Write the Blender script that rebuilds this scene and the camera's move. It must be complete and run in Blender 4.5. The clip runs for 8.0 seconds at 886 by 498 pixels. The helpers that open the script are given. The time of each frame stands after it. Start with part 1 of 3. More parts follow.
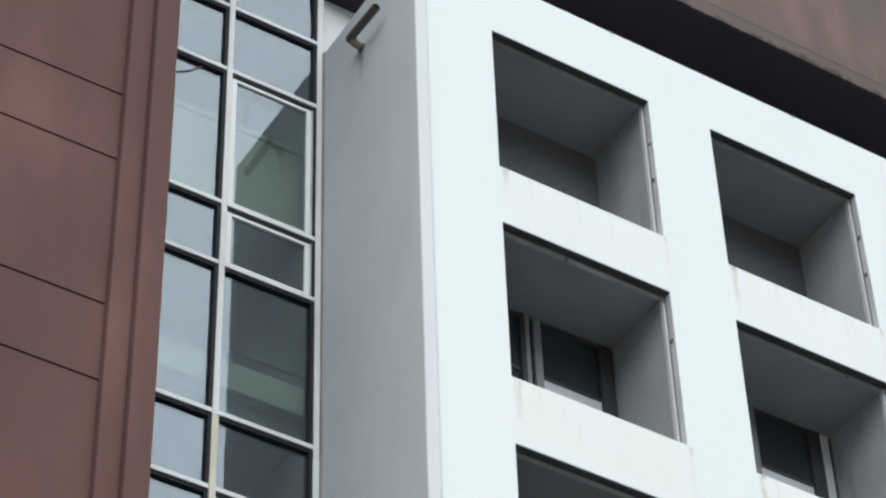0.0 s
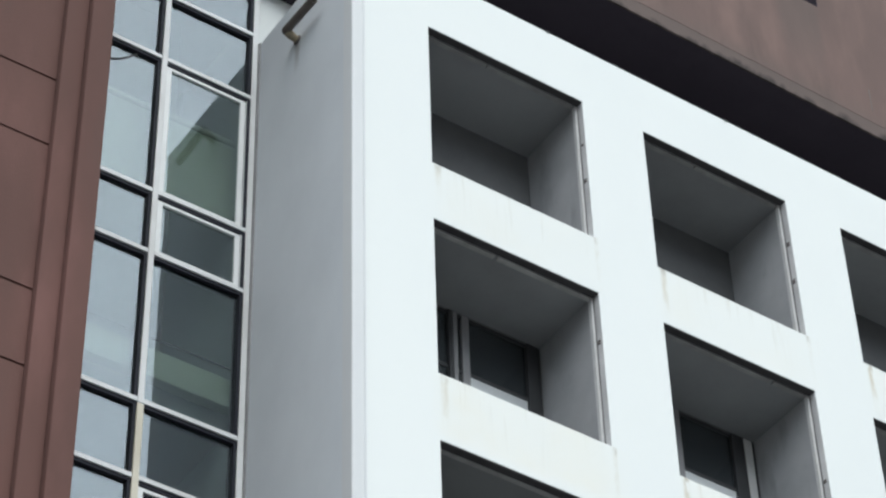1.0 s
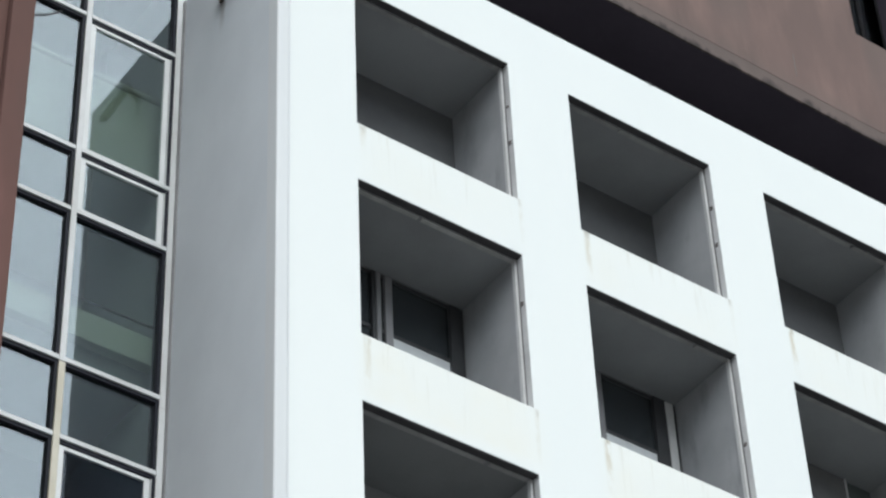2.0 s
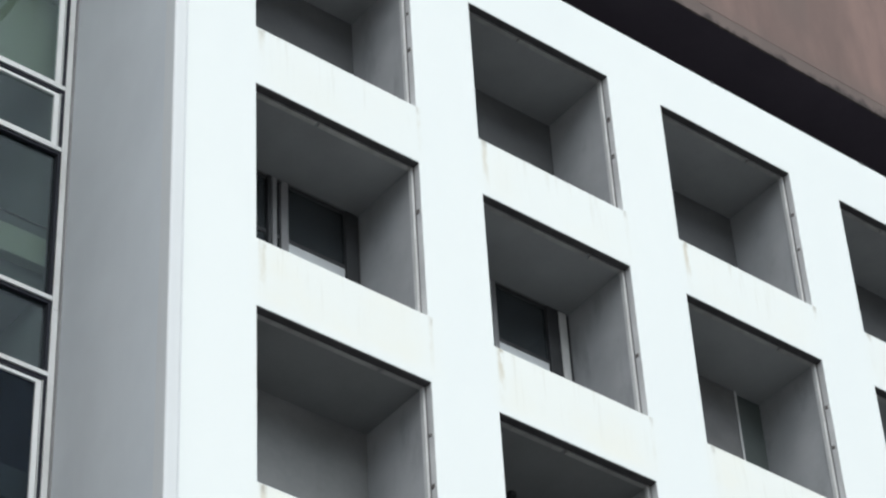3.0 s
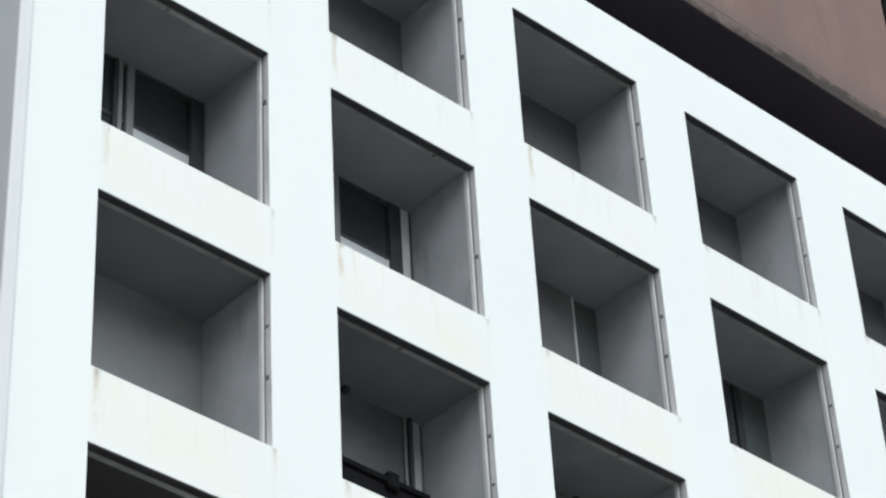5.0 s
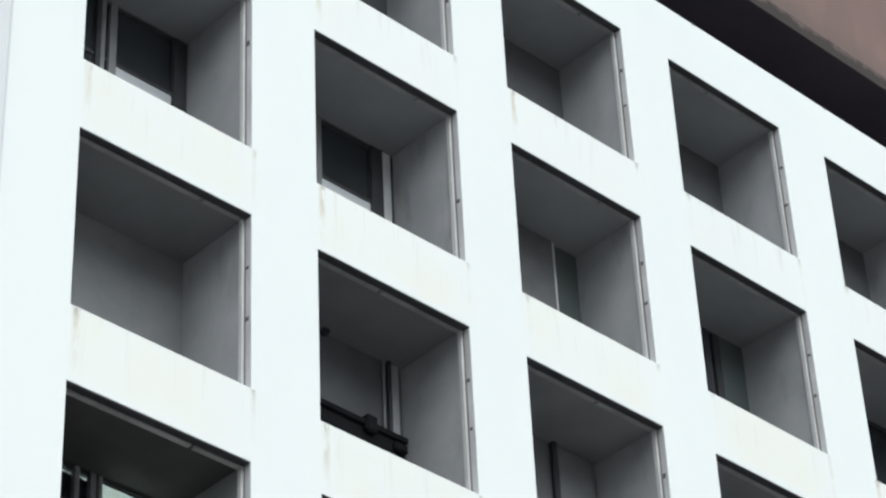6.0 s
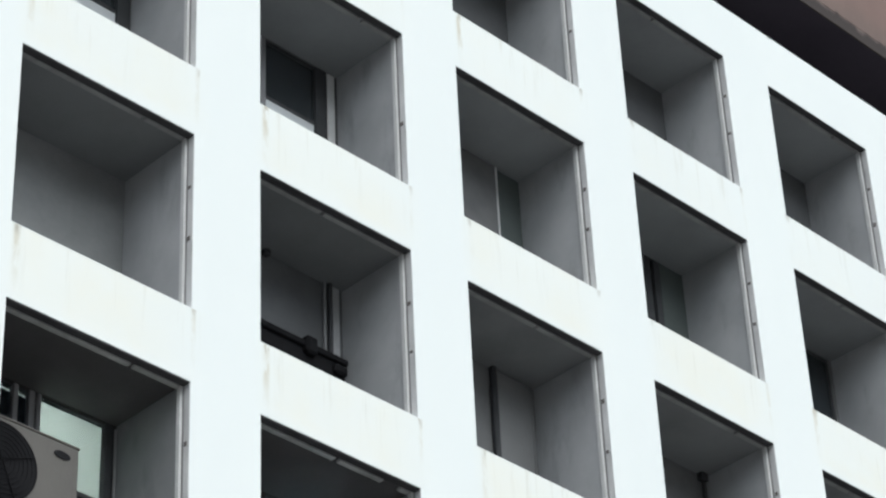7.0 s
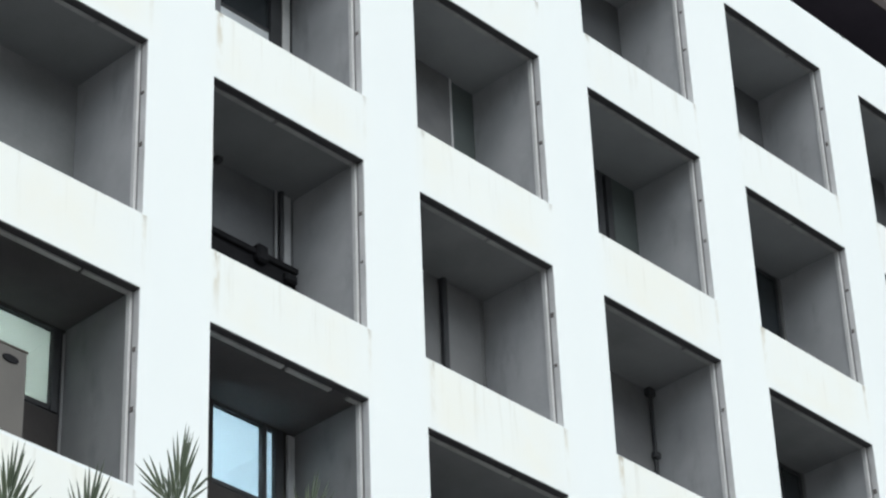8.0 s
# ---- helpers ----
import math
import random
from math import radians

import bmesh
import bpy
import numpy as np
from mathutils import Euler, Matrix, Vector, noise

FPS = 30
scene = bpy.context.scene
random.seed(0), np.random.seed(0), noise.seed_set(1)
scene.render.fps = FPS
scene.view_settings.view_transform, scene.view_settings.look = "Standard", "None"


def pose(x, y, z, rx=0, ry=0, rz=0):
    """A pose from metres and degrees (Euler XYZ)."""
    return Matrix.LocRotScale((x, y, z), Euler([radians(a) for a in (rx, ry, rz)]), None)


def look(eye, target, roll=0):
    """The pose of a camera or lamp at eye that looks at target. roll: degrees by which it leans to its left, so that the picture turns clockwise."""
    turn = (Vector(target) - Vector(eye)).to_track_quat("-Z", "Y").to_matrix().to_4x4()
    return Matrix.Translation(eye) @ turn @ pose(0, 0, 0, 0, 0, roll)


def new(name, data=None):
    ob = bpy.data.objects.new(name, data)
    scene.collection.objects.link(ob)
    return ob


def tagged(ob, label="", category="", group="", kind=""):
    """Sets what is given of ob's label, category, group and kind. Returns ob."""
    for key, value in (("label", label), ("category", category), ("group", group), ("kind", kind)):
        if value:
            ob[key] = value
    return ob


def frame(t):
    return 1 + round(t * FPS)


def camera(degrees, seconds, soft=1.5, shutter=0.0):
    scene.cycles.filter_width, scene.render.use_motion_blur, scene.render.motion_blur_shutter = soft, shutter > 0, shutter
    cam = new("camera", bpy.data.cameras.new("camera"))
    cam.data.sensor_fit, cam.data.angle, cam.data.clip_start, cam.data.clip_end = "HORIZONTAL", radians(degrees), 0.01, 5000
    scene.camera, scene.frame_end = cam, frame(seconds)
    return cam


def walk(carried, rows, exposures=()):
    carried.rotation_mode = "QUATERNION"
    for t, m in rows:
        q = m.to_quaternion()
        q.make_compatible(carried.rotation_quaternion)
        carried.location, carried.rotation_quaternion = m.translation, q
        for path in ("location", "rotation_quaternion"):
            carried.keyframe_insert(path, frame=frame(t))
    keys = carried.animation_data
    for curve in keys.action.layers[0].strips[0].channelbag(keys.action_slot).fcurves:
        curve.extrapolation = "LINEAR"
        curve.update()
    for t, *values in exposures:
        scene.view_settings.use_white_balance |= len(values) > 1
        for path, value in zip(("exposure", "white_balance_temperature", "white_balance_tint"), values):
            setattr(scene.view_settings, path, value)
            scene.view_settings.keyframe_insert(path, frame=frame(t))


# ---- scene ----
# ---- camera: one standing spot, panning along the facade ----
EYE = Vector((-12.61, -18.02, 1.60))
cam = camera(18.66, 8.0, soft=2.3)
TURNS = (  # seconds, yaw, pitch, roll
    (0.0, -33.13, 43.97, -2.03), (0.5, -34.30, 43.95, -1.93), (1.0, -35.18, 43.83, -1.85), (1.2, -35.50, 43.73, -1.95),
    (2.3, -38.27, 42.43, -3.16), (2.5, -38.90, 42.02, -3.36), (3.0, -40.17, 40.84, -3.58), (3.5, -41.70, 39.76, -3.58), (4.0, -43.28, 39.14, -3.25),
    (4.5, -43.99, 38.68, -3.54), (4.7, -44.15, 38.56, -3.57), (5.8, -44.62, 37.62, -3.07), (6.0, -44.74, 37.21, -2.93), (6.5, -45.22, 36.40, -2.74),
    (7.0, -46.16, 35.52, -2.84), (7.5, -46.94, 34.41, -2.63), (8.0, -47.30, 33.59, -2.35))


def aim(yaw, pitch, roll):
    a, b = radians(yaw), radians(pitch)
    ahead = Vector((-math.sin(a) * math.cos(b), math.cos(a) * math.cos(b), math.sin(b)))
    return look(EYE, EYE + ahead * 10, roll)


walk(cam, [(t, aim(a, b, c)) for t, a, b, c in TURNS], exposures=[(0.0, -0.08, 6160, 3.5), (1.2, -0.06, 6180, 3.5), (2.5, 0.00, 6220, 3.5), (8.0, 0.01, 6230, 3.5)])

# ---- world and sun: bright hazy overcast, softest from the street side ----
SUN_ELEV, SUN_AZ = 60.0, 196.0   # azimuth clockwise from +y
world = bpy.data.worlds.new("sky")
scene.world = world
world.use_nodes = True
wn = world.node_tree
wn.nodes.clear()
w_out = wn.nodes.new("ShaderNodeOutputWorld")
w_bg = wn.nodes.new("ShaderNodeBackground")
w_sky = wn.nodes.new("ShaderNodeTexSky")
w_sky.sky_type = "NISHITA"
w_sky.sun_disc = False
w_sky.sun_elevation = radians(SUN_ELEV)
w_sky.sun_rotation = radians(SUN_AZ)
w_sky.air_density, w_sky.dust_density, w_sky.ozone_density = 1.0, 4.0, 1.5
w_bg.inputs["Strength"].default_value = 0.095
wn.links.new(w_sky.outputs[0], w_bg.inputs[0])
wn.links.new(w_bg.outputs[0], w_out.inputs[0])
sun_data = bpy.data.lights.new("sun", "SUN")
sun_data.energy, sun_data.angle, sun_data.color = 4.15, radians(94), (1.0, 0.98, 0.955)
sun = new("sun", sun_data)
sa, se = radians(SUN_AZ), radians(SUN_ELEV)
toward = Vector((math.sin(sa) * math.cos(se), math.cos(sa) * math.cos(se), math.sin(se)))
sun.matrix_world = look(toward * 60, (0, 0, 0))


# ---- materials ----
class Graph:
    """Small helper to chain nodes of one material."""

    def __init__(self, name):
        self.mat = bpy.data.materials.new(name)
        self.mat.use_nodes = True
        self.t = self.mat.node_tree
        self.t.nodes.clear()
        self.out = self.t.nodes.new("ShaderNodeOutputMaterial")
        self.coord = self.t.nodes.new("ShaderNodeTexCoord")
        self.bsdf = None

    def put(self, socket, value):
        if hasattr(value, "is_linked"):
            self.t.links.new(value, socket)
        else:
            socket.default_value = value

    def m(self, op, a, b=0.0, c=0.0, clamp=False):
        n = self.t.nodes.new("ShaderNodeMath")
        n.operation, n.use_clamp = op, clamp
        for s, v in zip(n.inputs, (a, b, c)):
            self.put(s, v)
        return n.outputs[0]

    def xyz(self):
        n = self.t.nodes.new("ShaderNodeSeparateXYZ")
        self.t.links.new(self.coord.outputs["Object"], n.inputs[0])
        return n.outputs

    def noise(self, scale, stretch=(1, 1, 1), detail=4, rough=0.55, seed=0.0):
        p = self.t.nodes.new("ShaderNodeMapping")
        p.inputs["Scale"].default_value = stretch
        p.inputs["Location"].default_value = (seed, seed * 1.7, seed * 0.6)
        self.t.links.new(self.coord.outputs["Object"], p.inputs[0])
        n = self.t.nodes.new("ShaderNodeTexNoise")
        n.inputs["Scale"].default_value = scale
        n.inputs["Detail"].default_value = detail
        n.inputs["Roughness"].default_value = rough
        self.t.links.new(p.outputs[0], n.inputs["Vector"])
        return n.outputs[0]

    def step(self, v, lo, hi, smooth=True):
        n = self.t.nodes.new("ShaderNodeMapRange")
        if smooth:
            n.interpolation_type = "SMOOTHSTEP"
        n.inputs["From Min"].default_value, n.inputs["From Max"].default_value = lo, hi
        self.put(n.inputs["Value"], v)
        return n.outputs[0]

    def mix(self, fac, a, b):
        n = self.t.nodes.new("ShaderNodeMix")
        n.data_type = "RGBA"
        self.put(n.inputs[0], fac)
        for s, v in ((n.inputs[6], a), (n.inputs[7], b)):
            self.put(s, v if hasattr(v, "is_linked") else (*v, 1.0))
        return n.outputs[2]

    def finish(self, color, rough=0.7, metal=0.0, bump=None, height=0.01, spec=0.4):
        b = self.t.nodes.new("ShaderNodeBsdfPrincipled")
        self.put(b.inputs["Base Color"], color if hasattr(color, "is_linked") else (*color, 1.0))
        self.put(b.inputs["Roughness"], rough)
        self.put(b.inputs["Metallic"], metal)
        b.inputs["Specular IOR Level"].default_value = spec
        if bump is not None:
            n = self.t.nodes.new("ShaderNodeBump")
            n.inputs["Strength"].default_value = 0.6
            n.inputs["Distance"].default_value = height
            self.put(n.inputs["Height"], bump)
            self.t.links.new(n.outputs[0], b.inputs["Normal"])
        self.t.links.new(b.outputs[0], self.out.inputs[0])
        return self.mat


def plain(name, base, other, scale=6.0, rough=0.6, metal=0.0, height=0.003, stretch=(1, 1, 1), spec=0.4):
    """A surface with two tones at two scales and fine relief."""
    g = Graph(name)
    big = g.step(g.noise(scale * 0.22, stretch, seed=3.1), 0.35, 0.7)
    fine = g.noise(scale * 6, stretch, 6, seed=8.0)
    mask = g.m("ADD", g.m("MULTIPLY", big, 0.7), g.m("MULTIPLY", fine, 0.3))
    return g.finish(g.mix(mask, base, other), g.m("ADD", g.m("MULTIPLY", fine, 0.15), rough - 0.07), metal, fine, height, spec)


XL = [-0.025, 3.275, 6.551, 9.877, 13.238, 16.540, 19.840, 23.140]
XR = [2.318, 5.618, 8.920, 12.232, 15.570, 18.860, 22.160, 25.460]
ZT = [26.500, 23.200, 19.908, 16.685, 13.380, 10.110, 6.840, 3.570]
ZB = [24.111, 20.851, 17.600, 14.370, 11.090, 7.820, 4.550, 1.280]
FLOOR = [z + 0.16 for z in ZT[1:]] + [0.16]   # loggia floors, behind solid parapets
COLS, ROWS = len(XL), len(ZT)
TOP = 27.52          # top of the white parapet
BACK = 1.20          # loggia depth to its rear wall
LIP = 0.12           # thickness of the front wall
CORNER = -1.149      # side wall plane
GLASS_Y = 2.20       # stair glazing plane


def white_paint():
    """Painted render: cool white, cream wash on the sills, yellow-grey runs under the sill corners."""
    g = Graph("white_paint")
    x, y, z = g.xyz()
    u = g.m("MULTIPLY", g.m("FRACT", g.m("DIVIDE", g.m("ADD", x, 0.5), 3.3)), 3.3)          # about 0.5 at an opening's near jamb
    v = g.m("MULTIPLY", g.m("FRACT", g.m("DIVIDE", g.m("SUBTRACT", 24.12, z), 3.263)), 3.263)  # metres below a sill
    under = g.m("MULTIPLY", g.m("SUBTRACT", 1.0, g.step(v, 0.75, 1.0)), g.m("MULTIPLY", g.m("LESS_THAN", z, 24.3), g.m("GREATER_THAN", x, -0.2)))
    in_span = g.m("MULTIPLY", g.step(u, 0.30, 0.80), g.m("SUBTRACT", 1.0, g.step(u, 2.20, 3.20)))
    lower = g.m("ADD", 0.35, g.m("MULTIPLY", g.m("SUBTRACT", 1.0, g.step(z, 19.5, 24.5)), 0.65))
    blotch = g.step(g.noise(0.9, seed=2.0), 0.35, 0.7)
    wash = g.m("MULTIPLY", g.m("MULTIPLY", g.m("MULTIPLY", under, in_span), lower), g.m("ADD", g.m("MULTIPLY", blotch, 0.6), 0.4))
    streak = g.step(g.noise(7.0, (1.6, 1.6, 0.10), 5, 0.6, seed=5.0), 0.54, 0.74)
    fade = g.m("MULTIPLY", g.m("SUBTRACT", 1.0, g.step(v, 0.02, 0.95)), g.m("MULTIPLY", g.m("LESS_THAN", z, 24.3), g.m("GREATER_THAN", x, -0.2)))
    runs = g.m("MULTIPLY", g.m("MULTIPLY", streak, fade), in_span)
    near = g.m("SUBTRACT", 1.0, g.step(g.m("ABSOLUTE", g.m("SUBTRACT", u, 0.555)), 0.012, 0.070))
    far = g.m("SUBTRACT", 1.0, g.step(g.m("ABSOLUTE", g.m("SUBTRACT", u, 2.845)), 0.010, 0.050))
    pick = g.step(g.noise(0.35, seed=9.0), 0.35, 0.6)
    corner = g.m("MULTIPLY", g.m("MULTIPLY", g.m("ADD", near, g.m("MULTIPLY", far, 0.5)), fade), pick)
    broken = g.step(g.noise(9.0, (1, 1, 0.35), 5, 0.65, seed=17.0), 0.36, 0.62)
    corner = g.m("MULTIPLY", corner, broken)
    foot = g.m("MULTIPLY", g.m("MULTIPLY", g.m("ADD", near, far), g.m("SUBTRACT", 1.0, g.step(v, 0.02, 0.16))), g.m("MULTIPLY", g.m("MULTIPLY", g.m("LESS_THAN", z, 24.3), g.m("GREATER_THAN", x, -0.2)), broken))
    grain = g.noise(60, detail=5, seed=1.0)
    broad = g.step(g.noise(0.5, (1, 1, 0.5), seed=4.0), 0.3, 0.75)
    col = g.mix(g.m("MULTIPLY", broad, 0.5), (0.80, 0.835, 0.835), (0.76, 0.80, 0.81))
    col = g.mix(g.m("MULTIPLY", wash, 0.90), col, (0.80, 0.80, 0.738))
    col = g.mix(g.m("MULTIPLY", runs, 0.28), col, (0.52, 0.50, 0.42))
    col = g.mix(g.m("MULTIPLY", corner, 0.75), col, (0.50, 0.44, 0.31))
    col = g.mix(g.m("MULTIPLY", foot, 0.55), col, (0.27, 0.25, 0.20))
    return g.finish(col, 0.75, 0.0, g.m("ADD", g.m("MULTIPLY", grain, 0.4), g.m("MULTIPLY", g.noise(5, seed=6.0), 0.6)), 0.004, 0.25)


def brown_render(name, base, other, pale, runs_to, mould=None):
    """Weathered brown render with pale vertical wash marks and dark runs."""
    g = Graph(name)
    broad = g.step(g.noise(0.55, (1, 1, 0.35), 5, seed=2.4), 0.3, 0.72)
    wash = g.step(g.noise(0.95, (1, 1, 0.30), 5, 0.58, seed=7.0), 0.46, 0.74)
    dark = g.step(g.noise(1.3, (1, 1, 0.26), 6, 0.62, seed=12.0), 0.52, 0.78)
    fine = g.noise(38, detail=6, seed=1.0)
    col = g.mix(broad, base, other)
    col = g.mix(g.m("MULTIPLY", wash, 0.55), col, pale)
    col = g.mix(g.m("MULTIPLY", dark, runs_to), col, (0.085, 0.068, 0.062))
    col = g.mix(g.m("MULTIPLY", fine, 0.25), col, base)
    if mould:
        gx, gy, gz = g.xyz()
        across = g.m("ABSOLUTE", g.m("SUBTRACT", g.m("MULTIPLY", g.m("FRACT", g.m("DIVIDE", g.m("SUBTRACT", gx, 4.98), 3.15)), 3.15), 1.575))
        edge = g.m("ADD", across, g.m("MULTIPLY", g.m("SUBTRACT", g.noise(2.4, (1, 1, 0.35), 5, seed=21.0), 0.5), 0.5))
        run = g.m("MULTIPLY", g.m("SUBTRACT", 1.0, g.step(edge, 0.25, 0.48)), g.m("MULTIPLY", g.step(gz, 29.2, 30.9), g.m("LESS_THAN", gz, 31.3)))
        col = g.mix(g.m("MULTIPLY", run, 0.60), col, (0.130, 0.105, 0.098))
        col = g.mix(g.m("MULTIPLY", g.step(gx, 8.0, 15.0), 0.42), col, pale)   # paler towards the far end
        ragged = g.m("ADD", gz, g.m("MULTIPLY", g.m("SUBTRACT", g.noise(3.2, (1, 1, 0.6), 6, 0.65, seed=15.0), 0.5), 0.55))
        ragged = g.m("SUBTRACT", ragged, g.m("MULTIPLY", g.step(gx, 9.5, 14.0), 0.22))   # thicker mould along the far end
        grime = g.m("SUBTRACT", 1.0, g.step(ragged, mould - 0.02, mould + 0.13))
        haze = g.m("SUBTRACT", 1.0, g.step(ragged, mould + 0.10, mould + 0.72))
        col = g.mix(g.m("MULTIPLY", haze, 0.55), col, (0.14, 0.115, 0.105))
        col = g.mix(g.m("MULTIPLY", grime, 0.85), col, (0.035, 0.030, 0.030))
    return g.finish(col, 0.85, 0.0, fine, 0.004, 0.2)


def glazing(name, tint, gloss, rough=0.0, veil=0.0, veil_tone=(0.27, 0.305, 0.33)):
    """Coated float glass: clear tinted body and a mirror film."""
    g = Graph(name)
    clear = g.t.nodes.new("ShaderNodeBsdfTransparent")
    clear.inputs[0].default_value = (*tint, 1)
    film = g.t.nodes.new("ShaderNodeBsdfGlossy")
    film.inputs["Color"].default_value = (0.82, 0.89, 1.0, 1)
    film.inputs["Roughness"].default_value = rough
    wave = g.t.nodes.new("ShaderNodeBump")
    wave.inputs["Strength"].default_value, wave.inputs["Distance"].default_value = 0.12, 0.004
    g.put(wave.inputs["Height"], g.noise(1.6, seed=4.0))
    g.t.links.new(wave.outputs[0], film.inputs["Normal"])
    both = g.t.nodes.new("ShaderNodeMixShader")
    both.inputs[0].default_value = gloss
    g.t.links.new(clear.outputs[0], both.inputs[1])
    g.t.links.new(film.outputs[0], both.inputs[2])
    last = both
    # grey diffuse veil brightens dark panes, a haze put into the glass colour
    if veil:
        veil_film = g.t.nodes.new("ShaderNodeBsdfDiffuse")
        veil_film.inputs[0].default_value = (*veil_tone, 1)
        last = g.t.nodes.new("ShaderNodeMixShader")
        g.put(last.inputs[0], g.m("MULTIPLY", g.step(g.noise(0.8, (1, 1, 0.7), 3, 0.45, seed=6.0), 0.15, 0.85), veil * 2))
        g.t.links.new(both.outputs[0], last.inputs[1])
        g.t.links.new(veil_film.outputs[0], last.inputs[2])
    g.t.links.new(last.outputs[0], g.out.inputs[0])
    return g.mat


WHITE = white_paint()


def side_paint():
    """Grey-white render with faint vertical runs and a dark smear under the drain pipe."""
    g = Graph("grey_side_paint")
    x, y, z = g.xyz()
    broad = g.step(g.noise(1.1, (1, 1, 0.7), 5, seed=3.0), 0.25, 0.80)
    runs = g.step(g.noise(3.0, (1, 1, 0.06), 5, 0.6, seed=6.0), 0.5, 0.78)
    fine = g.noise(45, detail=6, seed=8.0)
    col = g.mix(broad, (0.685, 0.727, 0.768), (0.628, 0.667, 0.708))
    col = g.mix(g.m("MULTIPLY", runs, 0.06), col, (0.58, 0.60, 0.63))
    off = g.m("ABSOLUTE", g.m("ADD", g.m("SUBTRACT", y, 1.24), g.m("MULTIPLY", g.m("SUBTRACT", g.noise(6, seed=4.0), 0.5), 0.10)))
    smear = g.m("MULTIPLY", g.m("SUBTRACT", 1.0, g.step(off, 0.01, 0.085)), g.m("MULTIPLY", g.step(z, 26.05, 26.66), g.m("LESS_THAN", z, 26.74)))
    col = g.mix(g.m("MULTIPLY", smear, 0.6), col, (0.22, 0.20, 0.18))
    return g.finish(col, 0.8, 0.0, fine, 0.003, 0.2)


GREY_SIDE = side_paint()


def loggia_paint(name, tone):
    """Old grey paint, clouded with damp and faint runs."""
    g = Graph(name)
    cloud = g.step(g.noise(1.1, detail=5, seed=3.0), 0.30, 0.72)
    damp = g.step(g.noise(2.6, (1, 1, 0.35), 5, 0.6, seed=14.0), 0.52, 0.76)
    fine = g.noise(30, detail=6, seed=8.0)
    col = g.mix(cloud, [v * tone for v in (0.474, 0.482, 0.500)], [v * tone for v in (0.376, 0.383, 0.398)])
    col = g.mix(g.m("MULTIPLY", damp, 0.58), col, [v * tone for v in (0.244, 0.248, 0.258)])
    col = g.mix(g.m("MULTIPLY", fine, 0.2), col, [v * tone for v in (0.40, 0.40, 0.41)])
    return g.finish(col, 0.85, 0.0, fine, 0.004, 0.2)


LOGGIA = loggia_paint("loggia_paint", 1.0)
# darker copy beside the lit windows, offsetting light spilled from the tubes
LOGGIA_SHADED = loggia_paint("shaded_loggia_paint", 0.62)
# brightness steps between the bays are put into these soffit tones
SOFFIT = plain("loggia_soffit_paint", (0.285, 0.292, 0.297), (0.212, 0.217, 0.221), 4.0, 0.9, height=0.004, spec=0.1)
SOFFIT_PALE = plain("lighter_soffit_tone", (0.338, 0.350, 0.360), (0.262, 0.271, 0.278), 3.0, 0.9, height=0.004, spec=0.1)
SOFFIT_GREY = plain("darker_soffit_tone", (0.238, 0.246, 0.252), (0.180, 0.186, 0.190), 3.0, 0.9, height=0.004, spec=0.1)
# darkest soffit copy: shade of the two lit bays put into colour
SOFFIT_SHADED = plain("shaded_soffit_tone", (0.118, 0.116, 0.118), (0.085, 0.082, 0.082), 3.0, 0.9, height=0.004, spec=0.1)
REAR_PALE = plain("paler_rear_tone", (0.315, 0.321, 0.328), (0.195, 0.199, 0.205), 2.5, 0.85, height=0.004, spec=0.2)
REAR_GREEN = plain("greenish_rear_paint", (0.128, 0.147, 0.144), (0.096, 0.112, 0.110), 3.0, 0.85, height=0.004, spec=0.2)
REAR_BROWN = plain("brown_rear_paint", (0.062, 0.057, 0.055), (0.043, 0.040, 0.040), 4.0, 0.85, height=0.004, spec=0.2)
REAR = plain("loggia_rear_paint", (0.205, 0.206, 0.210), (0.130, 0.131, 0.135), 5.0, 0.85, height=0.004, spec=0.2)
# top-row rear walls: the shade of the recess is put into this colour
REAR_SHADED = plain("shaded_rear_tone", (0.155, 0.159, 0.166), (0.105, 0.108, 0.113), 2.0, 0.85, height=0.004, spec=0.2)
REAR_MID = plain("darker_rear_tone", (0.160, 0.165, 0.173), (0.098, 0.101, 0.107), 4.0, 0.85, height=0.004, spec=0.2)
LEAF_GREY = plain("pale_grey_leaf_paint", (0.225, 0.226, 0.232), (0.165, 0.166, 0.171), 4.0, 0.8, height=0.003, spec=0.2)
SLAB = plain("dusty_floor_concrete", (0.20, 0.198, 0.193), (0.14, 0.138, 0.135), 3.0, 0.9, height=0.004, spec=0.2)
SLOT = plain("dirty_jamb_slot", (0.36, 0.355, 0.355), (0.20, 0.197, 0.197), 9.0, 0.8, stretch=(1, 1, 0.4), spec=0.2)
CHANNEL = plain("stained_channel", (0.078, 0.076, 0.080), (0.044, 0.043, 0.046), 9.0, 0.8, height=0.006, spec=0.2)
STRIP = plain("weathered_strip", (0.74, 0.74, 0.745), (0.56, 0.56, 0.565), 8.0, 0.55, 0.0, 0.003)
CORNER_PAINT = plain("corner_strip_paint", (0.70, 0.725, 0.745), (0.64, 0.66, 0.68), 3.0, 0.7, stretch=(1, 1, 0.3), spec=0.25)


